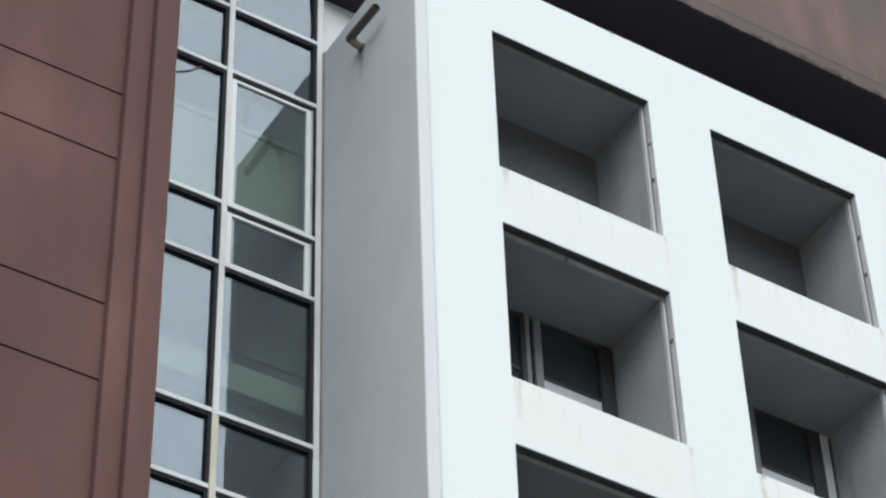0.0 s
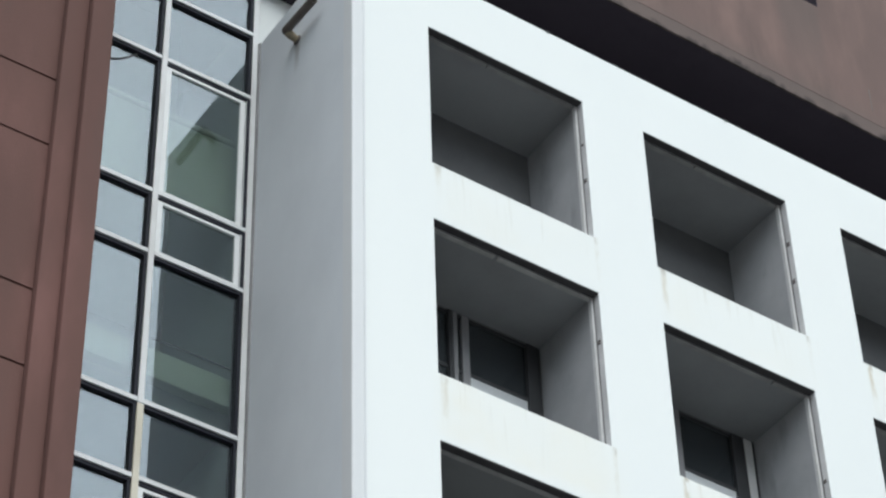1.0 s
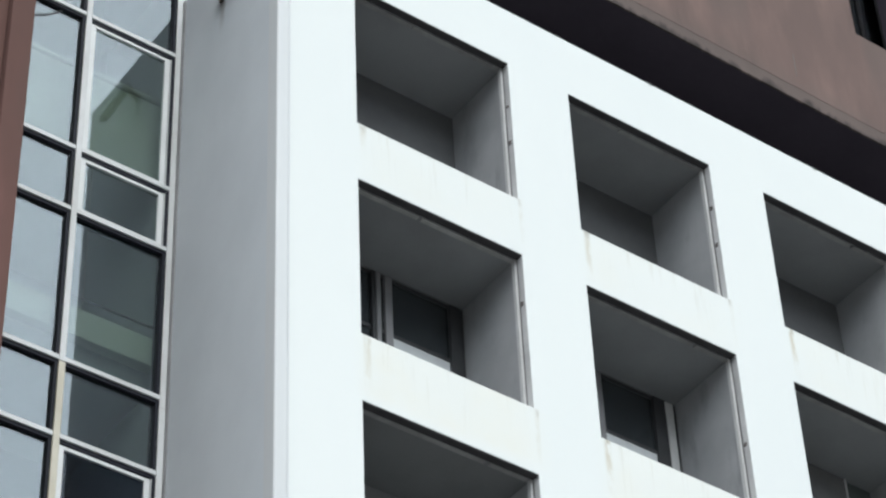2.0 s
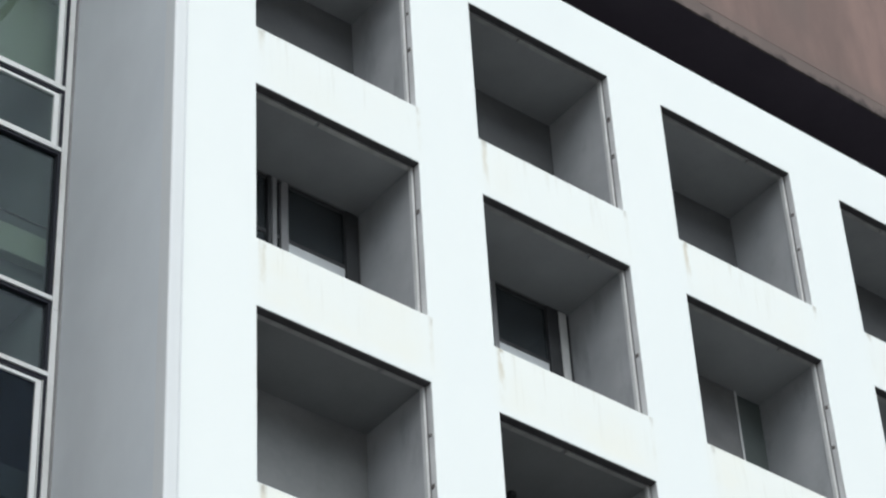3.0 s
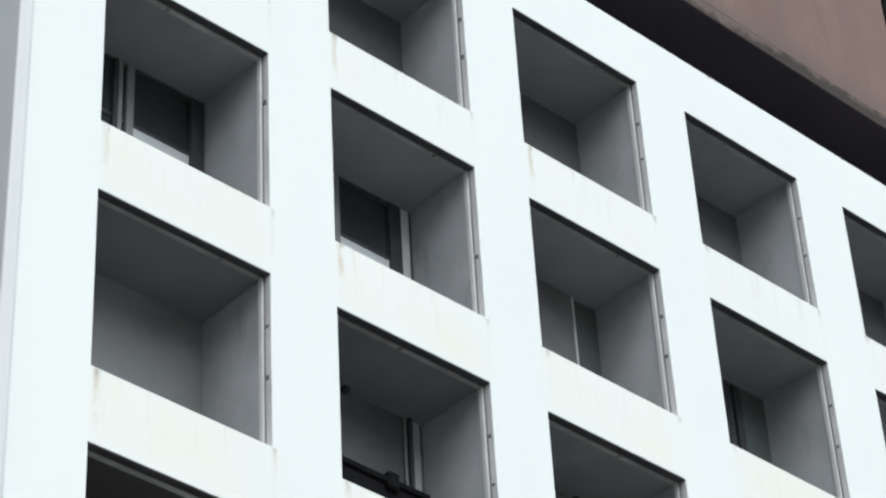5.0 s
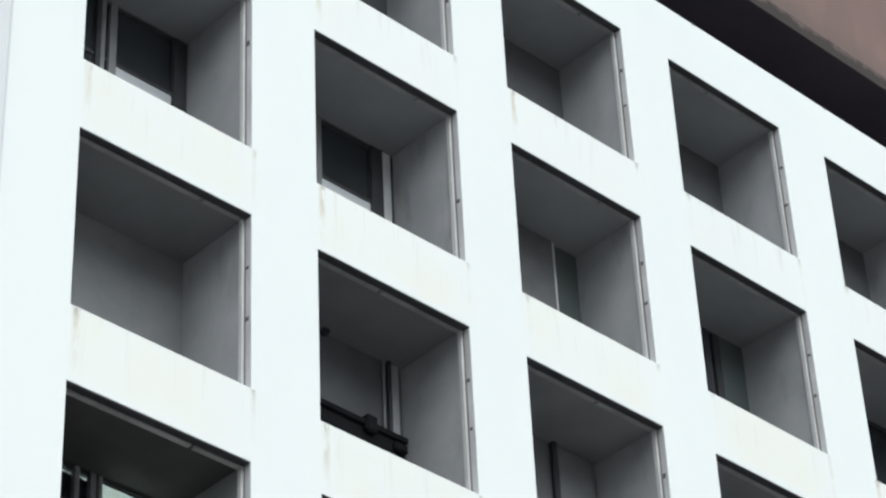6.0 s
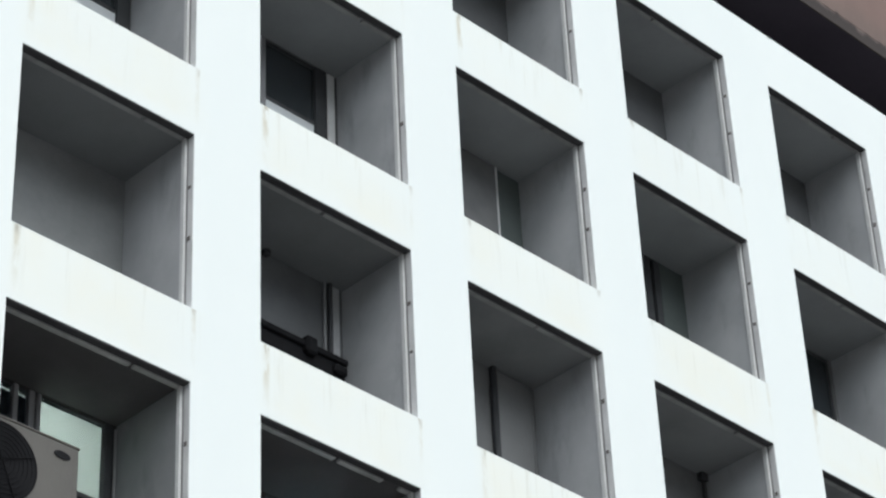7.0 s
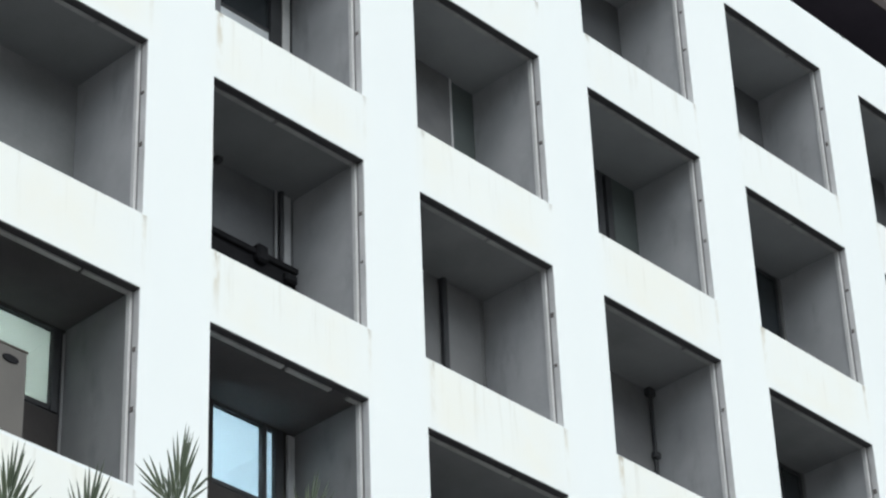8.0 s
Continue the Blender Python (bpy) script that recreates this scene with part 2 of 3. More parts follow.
def jamb_lining():
    """Grey lining with broken dark vertical stains."""
    g = Graph("dirty_jamb_lining")
    patch = g.step(g.noise(2.2, (1, 1, 0.8), 4, seed=3.0), 0.3, 0.72)
    stain = g.step(g.noise(10.0, (1, 2.2, 0.16), 5, 0.62, seed=11.0), 0.54, 0.70)
    fine = g.noise(40, detail=6, seed=8.0)
    col = g.mix(patch, (0.68, 0.68, 0.69), (0.54, 0.54, 0.55))
    col = g.mix(g.m("MULTIPLY", stain, 0.45), col, (0.13, 0.125, 0.12))
    return g.finish(col, 0.75, 0.0, fine, 0.003, 0.3)


JAMB = jamb_lining()
HEAD_DULL = plain("blackened_head_strip", (0.44, 0.44, 0.445), (0.18, 0.177, 0.176), 7.0, 0.7)
HEAD_STRIP = plain("stained_head_strip", (0.58, 0.58, 0.58), (0.22, 0.216, 0.212), 7.0, 0.7, stretch=(1, 1, 1))
RUST = plain("rusty_bolt", (0.17, 0.155, 0.15), (0.09, 0.08, 0.078), 30.0, 0.9)
BROWN = brown_render("brown_render", (0.143, 0.076, 0.066), (0.100, 0.057, 0.050), (0.236, 0.123, 0.113), 0.34)
FASCIA_BAND = brown_render("weathered_fascia_band", (0.142, 0.107, 0.102), (0.108, 0.084, 0.082), (0.200, 0.150, 0.138), 0.60, mould=28.95)
FASCIA = brown_render("weathered_fascia", (0.182, 0.126, 0.115), (0.130, 0.095, 0.088), (0.275, 0.184, 0.164), 0.62, mould=28.93)
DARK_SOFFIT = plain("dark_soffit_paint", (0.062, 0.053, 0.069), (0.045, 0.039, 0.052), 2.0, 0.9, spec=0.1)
ALU_CREAM = plain("yellowed_aluminium", (0.70, 0.67, 0.57), (0.58, 0.54, 0.44), 4.0, 0.5, 0.0, 0.002)
ALU = plain("grey_aluminium", (0.78, 0.80, 0.82), (0.62, 0.63, 0.63), 4.0, 0.5, 0.0, 0.002)
ALU_BODY = plain("dark_mullion_body", (0.026, 0.028, 0.039), (0.017, 0.019, 0.027), 8.0, 0.7, spec=0.2)
SASH_WHITE = plain("white_sash_paint", (0.84, 0.86, 0.87), (0.76, 0.78, 0.79), 10.0, 0.5)
RAIL_WHITE = plain("white_rail_paint", (0.84, 0.85, 0.80), (0.76, 0.78, 0.72), 3.0, 0.5)
PANE = glazing("stair_glass", (0.60, 0.66, 0.635), 0.118, veil=0.030)
DARK_PANE = glazing("dark_window_glass", (0.20, 0.235, 0.25), 0.08, veil=0.13)
NAVY_PANE = glazing("unlit_sash_glass", (0.30, 0.34, 0.40), 0.035)
VOID_PANE = glazing("unlit_window_glass", (0.25, 0.25, 0.26), 0.006)
CLEAR_PANE = glazing("clear_window_glass", (0.85, 0.90, 0.92), 0.08)
FRAME_DARK = plain("black_window_frame", (0.064, 0.066, 0.071), (0.044, 0.046, 0.050), 12.0, 0.6, spec=0.3)
FRAME_GREY = plain("grey_window_frame", (0.30, 0.30, 0.31), (0.22, 0.22, 0.23), 12.0, 0.6)
PANEL = plain("pale_window_panel", (0.74, 0.77, 0.79), (0.62, 0.65, 0.68), 6.0, 0.6)
STAIR = plain("stair_interior_paint", (0.30, 0.335, 0.315), (0.23, 0.265, 0.25), 2.0, 0.85)
STAIR_PALE = plain("pale_green_balustrade_paint", (0.62, 0.67, 0.57), (0.50, 0.55, 0.47), 2.0, 0.85)
PIPE = plain("rusty_drain_pipe", (0.17, 0.16, 0.15), (0.085, 0.062, 0.055), 7.0, 0.8, height=0.004)
PIPE_PALE = plain("algae_pipe_elbow", (0.36, 0.32, 0.23), (0.18, 0.14, 0.10), 9.0, 0.8, height=0.004)
AC_CASE = plain("aged_cream_metal", (0.110, 0.101, 0.092), (0.080, 0.075, 0.069), 5.0, 0.55)
ROOM_SCREEN = plain("navy_room_screen", (0.022, 0.026, 0.036), (0.015, 0.018, 0.026), 20.0, 0.9)
AC_DARK = plain("black_plastic", (0.020, 0.020, 0.022), (0.012, 0.012, 0.014), 9.0, 0.9, spec=0.05)
CONCRETE = plain("grey_concrete", (0.30, 0.295, 0.285), (0.23, 0.225, 0.22), 2.0, 0.9, height=0.006)
GROUND = plain("grey_street_paving", (0.17, 0.167, 0.162), (0.125, 0.123, 0.120), 0.8, 0.9, height=0.01)
BARK = plain("fibrous_palm_bark", (0.17, 0.13, 0.095), (0.09, 0.07, 0.05), 6.0, 0.95, height=0.02, stretch=(1, 1, 3))


def leaf_material():
    g = Graph("palm_leaf")
    info = g.t.nodes.new("ShaderNodeNewGeometry")
    tone = g.m("ADD", g.m("MULTIPLY", info.outputs["Random Per Island"], 0.7), g.m("MULTIPLY", g.noise(9, seed=2.0), 0.4))
    col = g.mix(tone, (0.034, 0.052, 0.030), (0.085, 0.108, 0.062))
    return g.finish(col, 0.5, 0.0, g.noise(40, seed=3.0), 0.002, 0.4)


LEAF = leaf_material()


# ---- mesh helpers ----
def box(bm, x0, x1, y0, y1, z0, z1, bevel=0.0):
    made = bmesh.ops.create_cube(bm, size=1.0)["verts"]
    for v in made:
        v.co = Vector((x0 + (v.co.x + 0.5) * (x1 - x0), y0 + (v.co.y + 0.5) * (y1 - y0), z0 + (v.co.z + 0.5) * (z1 - z0)))
    if bevel:
        edges = list({e for v in made for e in v.link_edges})
        bmesh.ops.bevel(bm, geom=edges, offset=bevel, segments=1, affect="EDGES", profile=0.5)
    return bm


def boxed(*sizes, bevel=0.0):
    bm = bmesh.new()
    for s in sizes:
        box(bm, *s, bevel=bevel)
    return bm


def mesh_of(name, bm, material):
    data = bpy.data.meshes.new(name)
    bmesh.ops.recalc_face_normals(bm, faces=bm.faces)
    bm.to_mesh(data)
    bm.free()
    data.materials.append(material)
    return data


def part(name, bm, material, parent, label=""):
    """One mesh under a thing or a part; the bmesh is in world metres."""
    ob = new(name, mesh_of(name, bm, material))
    base = Vector((0, 0, 0))
    up = parent
    while up is not None:
        base += up.location
        up = up.parent
    ob.data.transform(Matrix.Translation(-base))
    ob.parent = parent
    return tagged(ob, label) if label else ob


def thing(name, at, label, category, group=""):
    ob = new(name)
    ob.location = at
    ob.empty_display_size = 0.2
    return tagged(ob, label, category, group)


def structure(name, bm, material, label):
    return tagged(new(name, mesh_of(name, bm, material)), label, kind="structure")


def tube(bm, a, b, r, n=14, r2=None):
    a, b = Vector(a), Vector(b)
    q = (b - a).to_track_quat("Z", "Y")
    r2 = r if r2 is None else r2
    rings = [[bm.verts.new(c + q @ Vector((rr * math.cos(k * math.tau / n), rr * math.sin(k * math.tau / n), 0))) for k in range(n)]
             for c, rr in ((a, r), (b, r2))]
    for k in range(n):
        bm.faces.new((rings[0][k], rings[0][(k + 1) % n], rings[1][(k + 1) % n], rings[1][k]))
    bm.faces.new(rings[0][::-1])
    bm.faces.new(rings[1])
    return bm


def pierced(xs, zs, holes, y0, y1):
    """A wall slab on the grid xs by zs from y0 to y1, open where (i, k) is in holes."""
    bm = bmesh.new()
    at = {}

    def vert(i, k, y):
        if (i, k, y) not in at:
            at[i, k, y] = bm.verts.new((xs[i], y, zs[k]))
        return at[i, k, y]

    solid = {(i, k) for i in range(len(xs) - 1) for k in range(len(zs) - 1)} - set(holes)
    for i, k in solid:
        for y in (y0, y1):
            bm.faces.new([vert(*c, y) for c in ((i, k), (i + 1, k), (i + 1, k + 1), (i, k + 1))])
        for n, a, b in (((i - 1, k), (i, k), (i, k + 1)), ((i + 1, k), (i + 1, k), (i + 1, k + 1)),
                        ((i, k - 1), (i, k), (i + 1, k)), ((i, k + 1), (i, k + 1), (i + 1, k + 1))):
            if n not in solid:
                bm.faces.new((vert(*a, y0), vert(*b, y0), vert(*b, y1), vert(*a, y1)))
    return bm


# ---- ground ----
structure("ground", boxed((-400, 400, -400, 400, -0.3, 0.0)), GROUND, "grey paved street ground around the building")

# ---- white block: front wall with its square openings ----
xs = [-0.973]
for a, b in zip(XL, XR):
    xs += [a, b]
xs += [XR[-1] + 0.98]
zs = [0.0]
for a, b in zip(ZB[::-1], ZT[::-1]):
    zs += [a, b]
zs += [TOP]
holes = [(2 * c + 1, 2 * r + 1) for c in range(COLS) for r in range(ROWS)]
facade = structure("wall_facade", pierced(xs, zs, holes, 0.0, LIP), WHITE,
                   "white painted render front wall with square openings")
END = xs[-1]

# proud corner strip with rounded nose and a fine groove
bm = bmesh.new()
prof = [(CORNER, 0.16), (CORNER, -0.016), (-1.143, -0.029), (-1.130, -0.035), (-1.008, -0.035), (-1.003, -0.024), (-0.995, -0.024),
        (-0.990, -0.035), (-0.974, -0.035), (-0.974, 0.16)]
low = [bm.verts.new((x, y, 0)) for x, y in prof]
high = [bm.verts.new((x, y, TOP)) for x, y in prof]
for k in range(len(prof)):
    j = (k + 1) % len(prof)
    bm.faces.new((low[k], low[j], high[j], high[k]))
bm.faces.new(low)
bm.faces.new(high)
structure("trim_corner", bm, CORNER_PAINT, "pale grey painted corner strip with a fine groove")
structure("wall_side", boxed((CORNER + 0.003, -0.95, 0.16, 4.6, 0, TOP)), GREY_SIDE, "grey painted side wall of the white block")
structure("wall_end", boxed((END - 0.2, END, LIP, 12, 0, TOP)), GREY_SIDE, "plain grey far end wall")
structure("parapet_coping", boxed((-0.95, END - 0.2, LIP, 0.30, 26.95, TOP - 0.02)), LOGGIA, "grey rear side of the parapet")

for k in range(8):
    nib = thing("parapet_nib", (1.84 + 2.9 * k, 0.02, TOP), "small dark metal nib on the parapet edge", "bracket", "parapet nibs")
    x = 1.84 + 2.9 * k
    part("plate", boxed((x - 0.03, x + 0.03, -0.012, 0.06, TOP - 0.012, TOP + 0.022), bevel=0.004), CHANNEL, nib)

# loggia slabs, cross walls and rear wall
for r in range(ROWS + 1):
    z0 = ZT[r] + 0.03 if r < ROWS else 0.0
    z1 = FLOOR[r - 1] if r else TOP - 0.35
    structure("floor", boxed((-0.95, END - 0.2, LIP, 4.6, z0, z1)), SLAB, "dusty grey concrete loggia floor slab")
for c in range(COLS + 1):
    x0 = XR[c - 1] if c else -0.95
    x1 = XL[c] if c < COLS else END - 0.2
    for r in range(ROWS):
        structure("wall_cross", boxed((x0, x1, LIP, BACK + 0.14, FLOOR[r], ZT[r] + 0.03)), LOGGIA_SHADED if r == 3 and c in (1, 2) else LOGGIA,
                  "grey loggia cross wall, darkened to carry its shade" if r == 3 and c in (1, 2) else "grey painted loggia cross wall")

# thin soffit sheet per loggia; each bay's light and shade sits in its tone
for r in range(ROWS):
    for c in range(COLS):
        paint = SOFFIT_SHADED if r == 3 and c < 2 else SOFFIT_PALE if r < 2 else SOFFIT_GREY if r == 2 and c < 2 else SOFFIT
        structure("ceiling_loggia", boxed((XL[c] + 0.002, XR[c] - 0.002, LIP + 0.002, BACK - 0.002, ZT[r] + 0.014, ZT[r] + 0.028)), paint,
                  "dark loggia soffit with its shade put into the colour" if paint is SOFFIT_SHADED else "grey painted loggia soffit")

# ---- loggia shutter frames: stained head channel, pale strips, rusty bolts ----
rng = random.Random(4)
for r in range(ROWS):
    for c in range(COLS):
        a, b, lo, hi = XL[c], XR[c], ZB[r], ZT[r]
        f = thing("shutter_frame", (a, 0.06, lo), "old metal shutter frame lining the loggia opening, stained and bolted", "shutter frame", "loggia shutter frames")
        part("head_channel", boxed((a + 0.004, b - 0.004, 0.006, 0.105, hi - 0.018, hi - 0.003)), CHANNEL, f, "black-stained head channel")
        cut = a + 0.02 + (b - a) * rng.uniform(0.3, 0.75)
        gap = rng.uniform(0.01, 0.06)
        pieces = [(a + 0.02, cut), (cut + gap, b - 0.02)]
        if (r, c) == (3, 1):
            pieces = [(a + 0.04, 4.46), (4.53, 5.17), (5.43, b - 0.02)]
        drop = 0.002 if (r, c) == (2, 0) else rng.uniform(0.008, 0.020)
        for p, q in pieces:
            part("head_strip", boxed((p, q, 0.124, 0.188, hi - drop, hi + 0.012)), HEAD_STRIP if (r, c) == (1, 0) or r == 3 else HEAD_DULL, f,
                 "weathered head strip")
        for side, (p, q) in (("l", (a, a + 0.033)), ("r", (b - 0.033, b))):
            near, far = (a + 0.001, a + 0.005) if side == "l" else (b - 0.005, b - 0.001)
            jamb = part("jamb_lining", boxed((near, far, 0.004, 0.088, lo + 0.002, hi - 0.02)), JAMB, f, "grey stained jamb lining")
            part("jamb_groove", boxed((near, far, 0.089, 0.1185, lo + 0.002, hi - 0.02)), SLOT, f, "dark dirty slot")
            part("side_strip", boxed((p, q, 0.120, 0.182, lo, hi + 0.010), bevel=0.004), STRIP, f, "pale side strip")
            for dz in (0.73, 1.40):
                if rng.random() < 0.12:
                    continue
                z = hi - dz + rng.uniform(-0.03, 0.03)
                h = rng.uniform(0.018, 0.036)
                x0, x1 = (b - 0.016, b - 0.003) if side == "r" else (a + 0.003, a + 0.016)
                part("bolt", boxed((x0, x1, 0.034, rng.uniform(0.072, 0.090), z - h, z + h), bevel=0.005), RUST, jamb, "rusty bolt plate")


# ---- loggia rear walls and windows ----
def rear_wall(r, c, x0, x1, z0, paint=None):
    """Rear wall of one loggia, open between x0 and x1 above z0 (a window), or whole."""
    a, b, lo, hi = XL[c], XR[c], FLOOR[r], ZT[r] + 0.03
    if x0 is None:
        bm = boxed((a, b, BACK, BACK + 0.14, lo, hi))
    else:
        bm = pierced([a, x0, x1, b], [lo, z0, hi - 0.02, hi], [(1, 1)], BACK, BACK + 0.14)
    structure("wall_rear", bm, paint or REAR, "dark-toned loggia rear wall" if paint and paint is not REAR_PALE else "grey painted loggia rear wall")


def loggia_window(r, c, x0, x1, sill, transom, bars, lower="pane", upper="dark", label="", fr=0.045):
    """A framed window between x0 and x1: upper light over a transom, lower light or panel, upright bars as (x, width, material)."""
    hi = ZT[r] + 0.008
    y = BACK + 0.02
    w = thing("loggia_window", (x0, y, sill), label or "dark framed loggia window with tinted glass", "window", "loggia windows")
    part("frame", boxed((x0, x1, y, y + 0.07, sill, sill + fr), (x0, x1, y, y + 0.07, hi - fr, hi),
                        (x0, x0 + fr, y, y + 0.07, sill + fr, hi - fr), (x1 - fr, x1, y, y + 0.07, sill + fr, hi - fr)), FRAME_DARK, w)
    part("transom", boxed((x0 + fr, x1 - fr, y + 0.005, y + 0.065, transom - 0.03, transom + 0.025)), FRAME_DARK, w)
    for x, width, mat in bars:
        part("mullion", boxed((x, x + width, y - 0.03, y + 0.05, sill + fr, hi - 0.004), bevel=0.006), mat, w,
             "pale mullion" if mat is PANEL else "")
    stops = sorted([x0 + fr] + [v for x, width, _ in bars for v in (x, x + width)] + [x1 - fr])
    for p, q in zip(stops[::2], stops[1::2]):
        if q - p < 0.03:
            continue
        up = boxed((p, q, y + 0.022, y + 0.030, transom + 0.025, hi - fr))
        part("pane", up, CLEAR_PANE if upper == "lit" else DARK_PANE, w)
        if lower == "panel" and q - p == max(v - u for u, v in zip(stops[::2], stops[1::2])):
            part("panel", boxed((p, q, y + 0.012, y + 0.030, sill + fr, transom - 0.03)), PANEL, w, "pale lower panel")
        else:
            part("pane", boxed((p, q, y + 0.022, y + 0.030, sill + fr, transom - 0.03)), DARK_PANE, w)


def door_leaf(r, c, x0, x1, label, paint=None, low=0.01, edge=JAMB):
    """A grey panel standing in the loggia with a pale edge bar."""
    d = thing("panel_door", (x0, BACK - 0.06, FLOOR[r]), label, "door")
    part("leaf", boxed((x0, x1 - 0.035, BACK - 0.06, BACK - 0.012, FLOOR[r], ZT[r] - low), bevel=0.004), paint or REAR, d)
    part("edge_bar", boxed((x1 - 0.035, x1, BACK - 0.066, BACK - 0.006, FLOOR[r], ZT[r] - low), bevel=0.004), edge, d, "pale metal edge bar" if edge is JAMB else "")


D, G, P = FRAME_DARK, FRAME_GREY, PANEL
special = {}
special[1, 0] = dict(x0=0.30, x1=2.315, sill=21.45, transom=22.335, lower="panel",
                     bars=((0.975, 0.055, D), (1.04, 0.065, G), (1.165, 0.105, G), (2.11, 0.15, D)),
                     label="dark sliding window with grey bars and a pale lower panel")
special[1, 1] = dict(x0=3.60, x1=5.615, sill=21.45, transom=22.315, lower="panel",
                     bars=((4.34, 0.08, G), (5.245, 0.19, D), (5.445, 0.125, STRIP)),
                     label="dark window with a pale lower panel and grey post")
special[1, 3] = dict(x0=10.60, x1=11.735, sill=21.45, transom=21.65, fr=0.010, bars=((11.40, 0.13, D), (11.60, 0.12, D)),
                     label="dark window with two black uprights")
special[1, 4] = dict(x0=14.10, x1=15.50, sill=21.45, transom=22.0, bars=((14.7, 0.08, D),), label="")
special[2, 4] = dict(x0=13.90, x1=15.52, sill=18.20, transom=18.9, bars=((14.9, 0.12, D),), label="")
special[3, 0] = dict(x0=0.55, x1=2.30, sill=15.66, transom=15.735, upper="lit", fr=0.022,
                     bars=((0.98, 0.06, G), (1.18, 0.07, G), (1.28, 0.05, G), (2.17, 0.085, D)),
                     label="loggia window with a brightly lit pale green upper light")
special[3, 1] = dict(x0=4.40, x1=5.48, sill=15.66, transom=15.725, upper="lit", fr=0.022,
                     bars=((5.135, 0.062, D), (5.335, 0.10, D)), label="loggia window with a brightly lit pale blue upper light")
bare = {(1, 2), (2, 0), (2, 1), (2, 2), (2, 3)}
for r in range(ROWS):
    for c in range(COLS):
        # top row takes the rear copy that carries its shade
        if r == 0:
            rear_wall(r, c, None, None, None, REAR_SHADED)
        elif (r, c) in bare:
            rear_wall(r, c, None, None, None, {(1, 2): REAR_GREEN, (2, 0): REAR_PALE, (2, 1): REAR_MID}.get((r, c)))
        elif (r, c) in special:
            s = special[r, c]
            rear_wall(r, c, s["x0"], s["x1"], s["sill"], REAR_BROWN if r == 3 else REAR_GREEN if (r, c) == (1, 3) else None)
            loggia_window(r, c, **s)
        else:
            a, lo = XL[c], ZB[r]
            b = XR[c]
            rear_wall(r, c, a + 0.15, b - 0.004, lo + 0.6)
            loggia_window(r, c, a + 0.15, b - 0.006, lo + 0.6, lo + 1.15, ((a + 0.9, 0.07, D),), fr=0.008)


# lit rooms behind two of the windows
def lit_room(c, mat, strength):
    a, b = XL[c] + 0.02, XR[c] - 0.02
    lo, hi = FLOOR[3], ZT[3] + 0.03
    y0, y1 = BACK + 0.14, BACK + 2.6
    structure("wall_room", boxed((a - 0.1, a, y0, y1, lo, hi), (b, b + 0.1, y0, y1, lo, hi), (a, b, y1, y1 + 0.1, lo, hi)), mat, "pale painted walls of a lit room")
    structure("ceiling_room", boxed((a, b, y0, y1, hi - 0.02, hi - 0.002)), mat, "pale painted ceiling of a lit room")
    g = Graph("fluorescent_tube")
    e = g.t.nodes.new("ShaderNodeEmission")
    e.inputs["Color"].default_value = (0.97, 1.0, 0.98, 1)
    e.inputs["Strength"].default_value = strength
    g.t.links.new(e.outputs[0], g.out.inputs[0])
    lamp = thing("tube_lamp", ((a + b) / 2, y0 + 1.0, hi - 0.5), "hanging fluorescent tube lamp in the room", "lamp")
    part("tube", tube(bmesh.new(), (a + 0.3, y0 + 1.0, hi - 0.5), (b - 0.3, y0 + 1.0, hi - 0.5), 0.04), g.mat, lamp)
    for x in (a + 0.5, b - 0.5):
        part("hanger", tube(bmesh.new(), (x, y0 + 1.0, hi - 0.46), (x, y0 + 1.0, hi - 0.02), 0.01, 6), FRAME_GREY, lamp)


def blind_cloth(name, tint):
    g = Graph(name)
    t = g.t.nodes.new("ShaderNodeBsdfTranslucent")
    g.put(t.inputs[0], g.mix(g.m("MULTIPLY", g.noise(3.0, (1, 1, 0.3), seed=3.0), 0.5), tint, tuple(v * 0.85 for v in tint)))
    g.t.links.new(t.outputs[0], g.out.inputs[0])
    return g.mat


def roller_blind(x0, x1, z0, mat, label):
    b = thing("roller_blind", (x0, BACK + 0.12, z0), label, "blind")
    part("cloth", boxed((x0, x1, BACK + 0.085, BACK + 0.088, z0, ZT[3] + 0.006)), mat, b)
    part("bottom_rail", boxed((x0, x1, BACK + 0.078, BACK + 0.094, z0 - 0.02, z0)), FRAME_GREY, b)


ROOM_GREEN = plain("pale_green_room_paint", (0.72, 0.73, 0.71), (0.66, 0.67, 0.65), 2.0, 0.85)
ROOM_BLUE = plain("pale_blue_room_paint", (0.70, 0.73, 0.76), (0.66, 0.69, 0.72), 2.0, 0.85)
lit_room(0, ROOM_GREEN, 32.0)
roller_blind(1.34, 2.24, 15.76, blind_cloth("pale_green_blind", (0.78, 0.785, 0.745)), "pale green roller blind lit from the room behind")
lit_room(1, ROOM_BLUE, 40.0)
roller_blind(4.44, 5.46, 15.75, blind_cloth("pale_blue_blind", (0.755, 0.81, 0.86)), "pale blue roller blind lit from the room behind")

# added dark sheet, keeps the room's light out of the left panes
curtain = thing("curtain", (0.57, BACK + 0.12, 15.70), "dark navy sheet added behind the window to block the lit room", "curtain")
bm = bmesh.new()
steps = 36
rows = []
for z in (15.68, ZT[3] - 0.03):
    rows.append([bm.verts.new((0.56 + 0.76 * k / steps, BACK + 0.116 + 0.008 * math.sin(k * 1.3), z)) for k in range(steps + 1)])
for k in range(steps):
    bm.faces.new((rows[0][k], rows[0][k + 1], rows[1][k + 1], rows[1][k]))
bmesh.ops.solidify(bm, geom=bm.faces[:], thickness=0.002)
part("cloth", bm, ROOM_SCREEN, curtain)

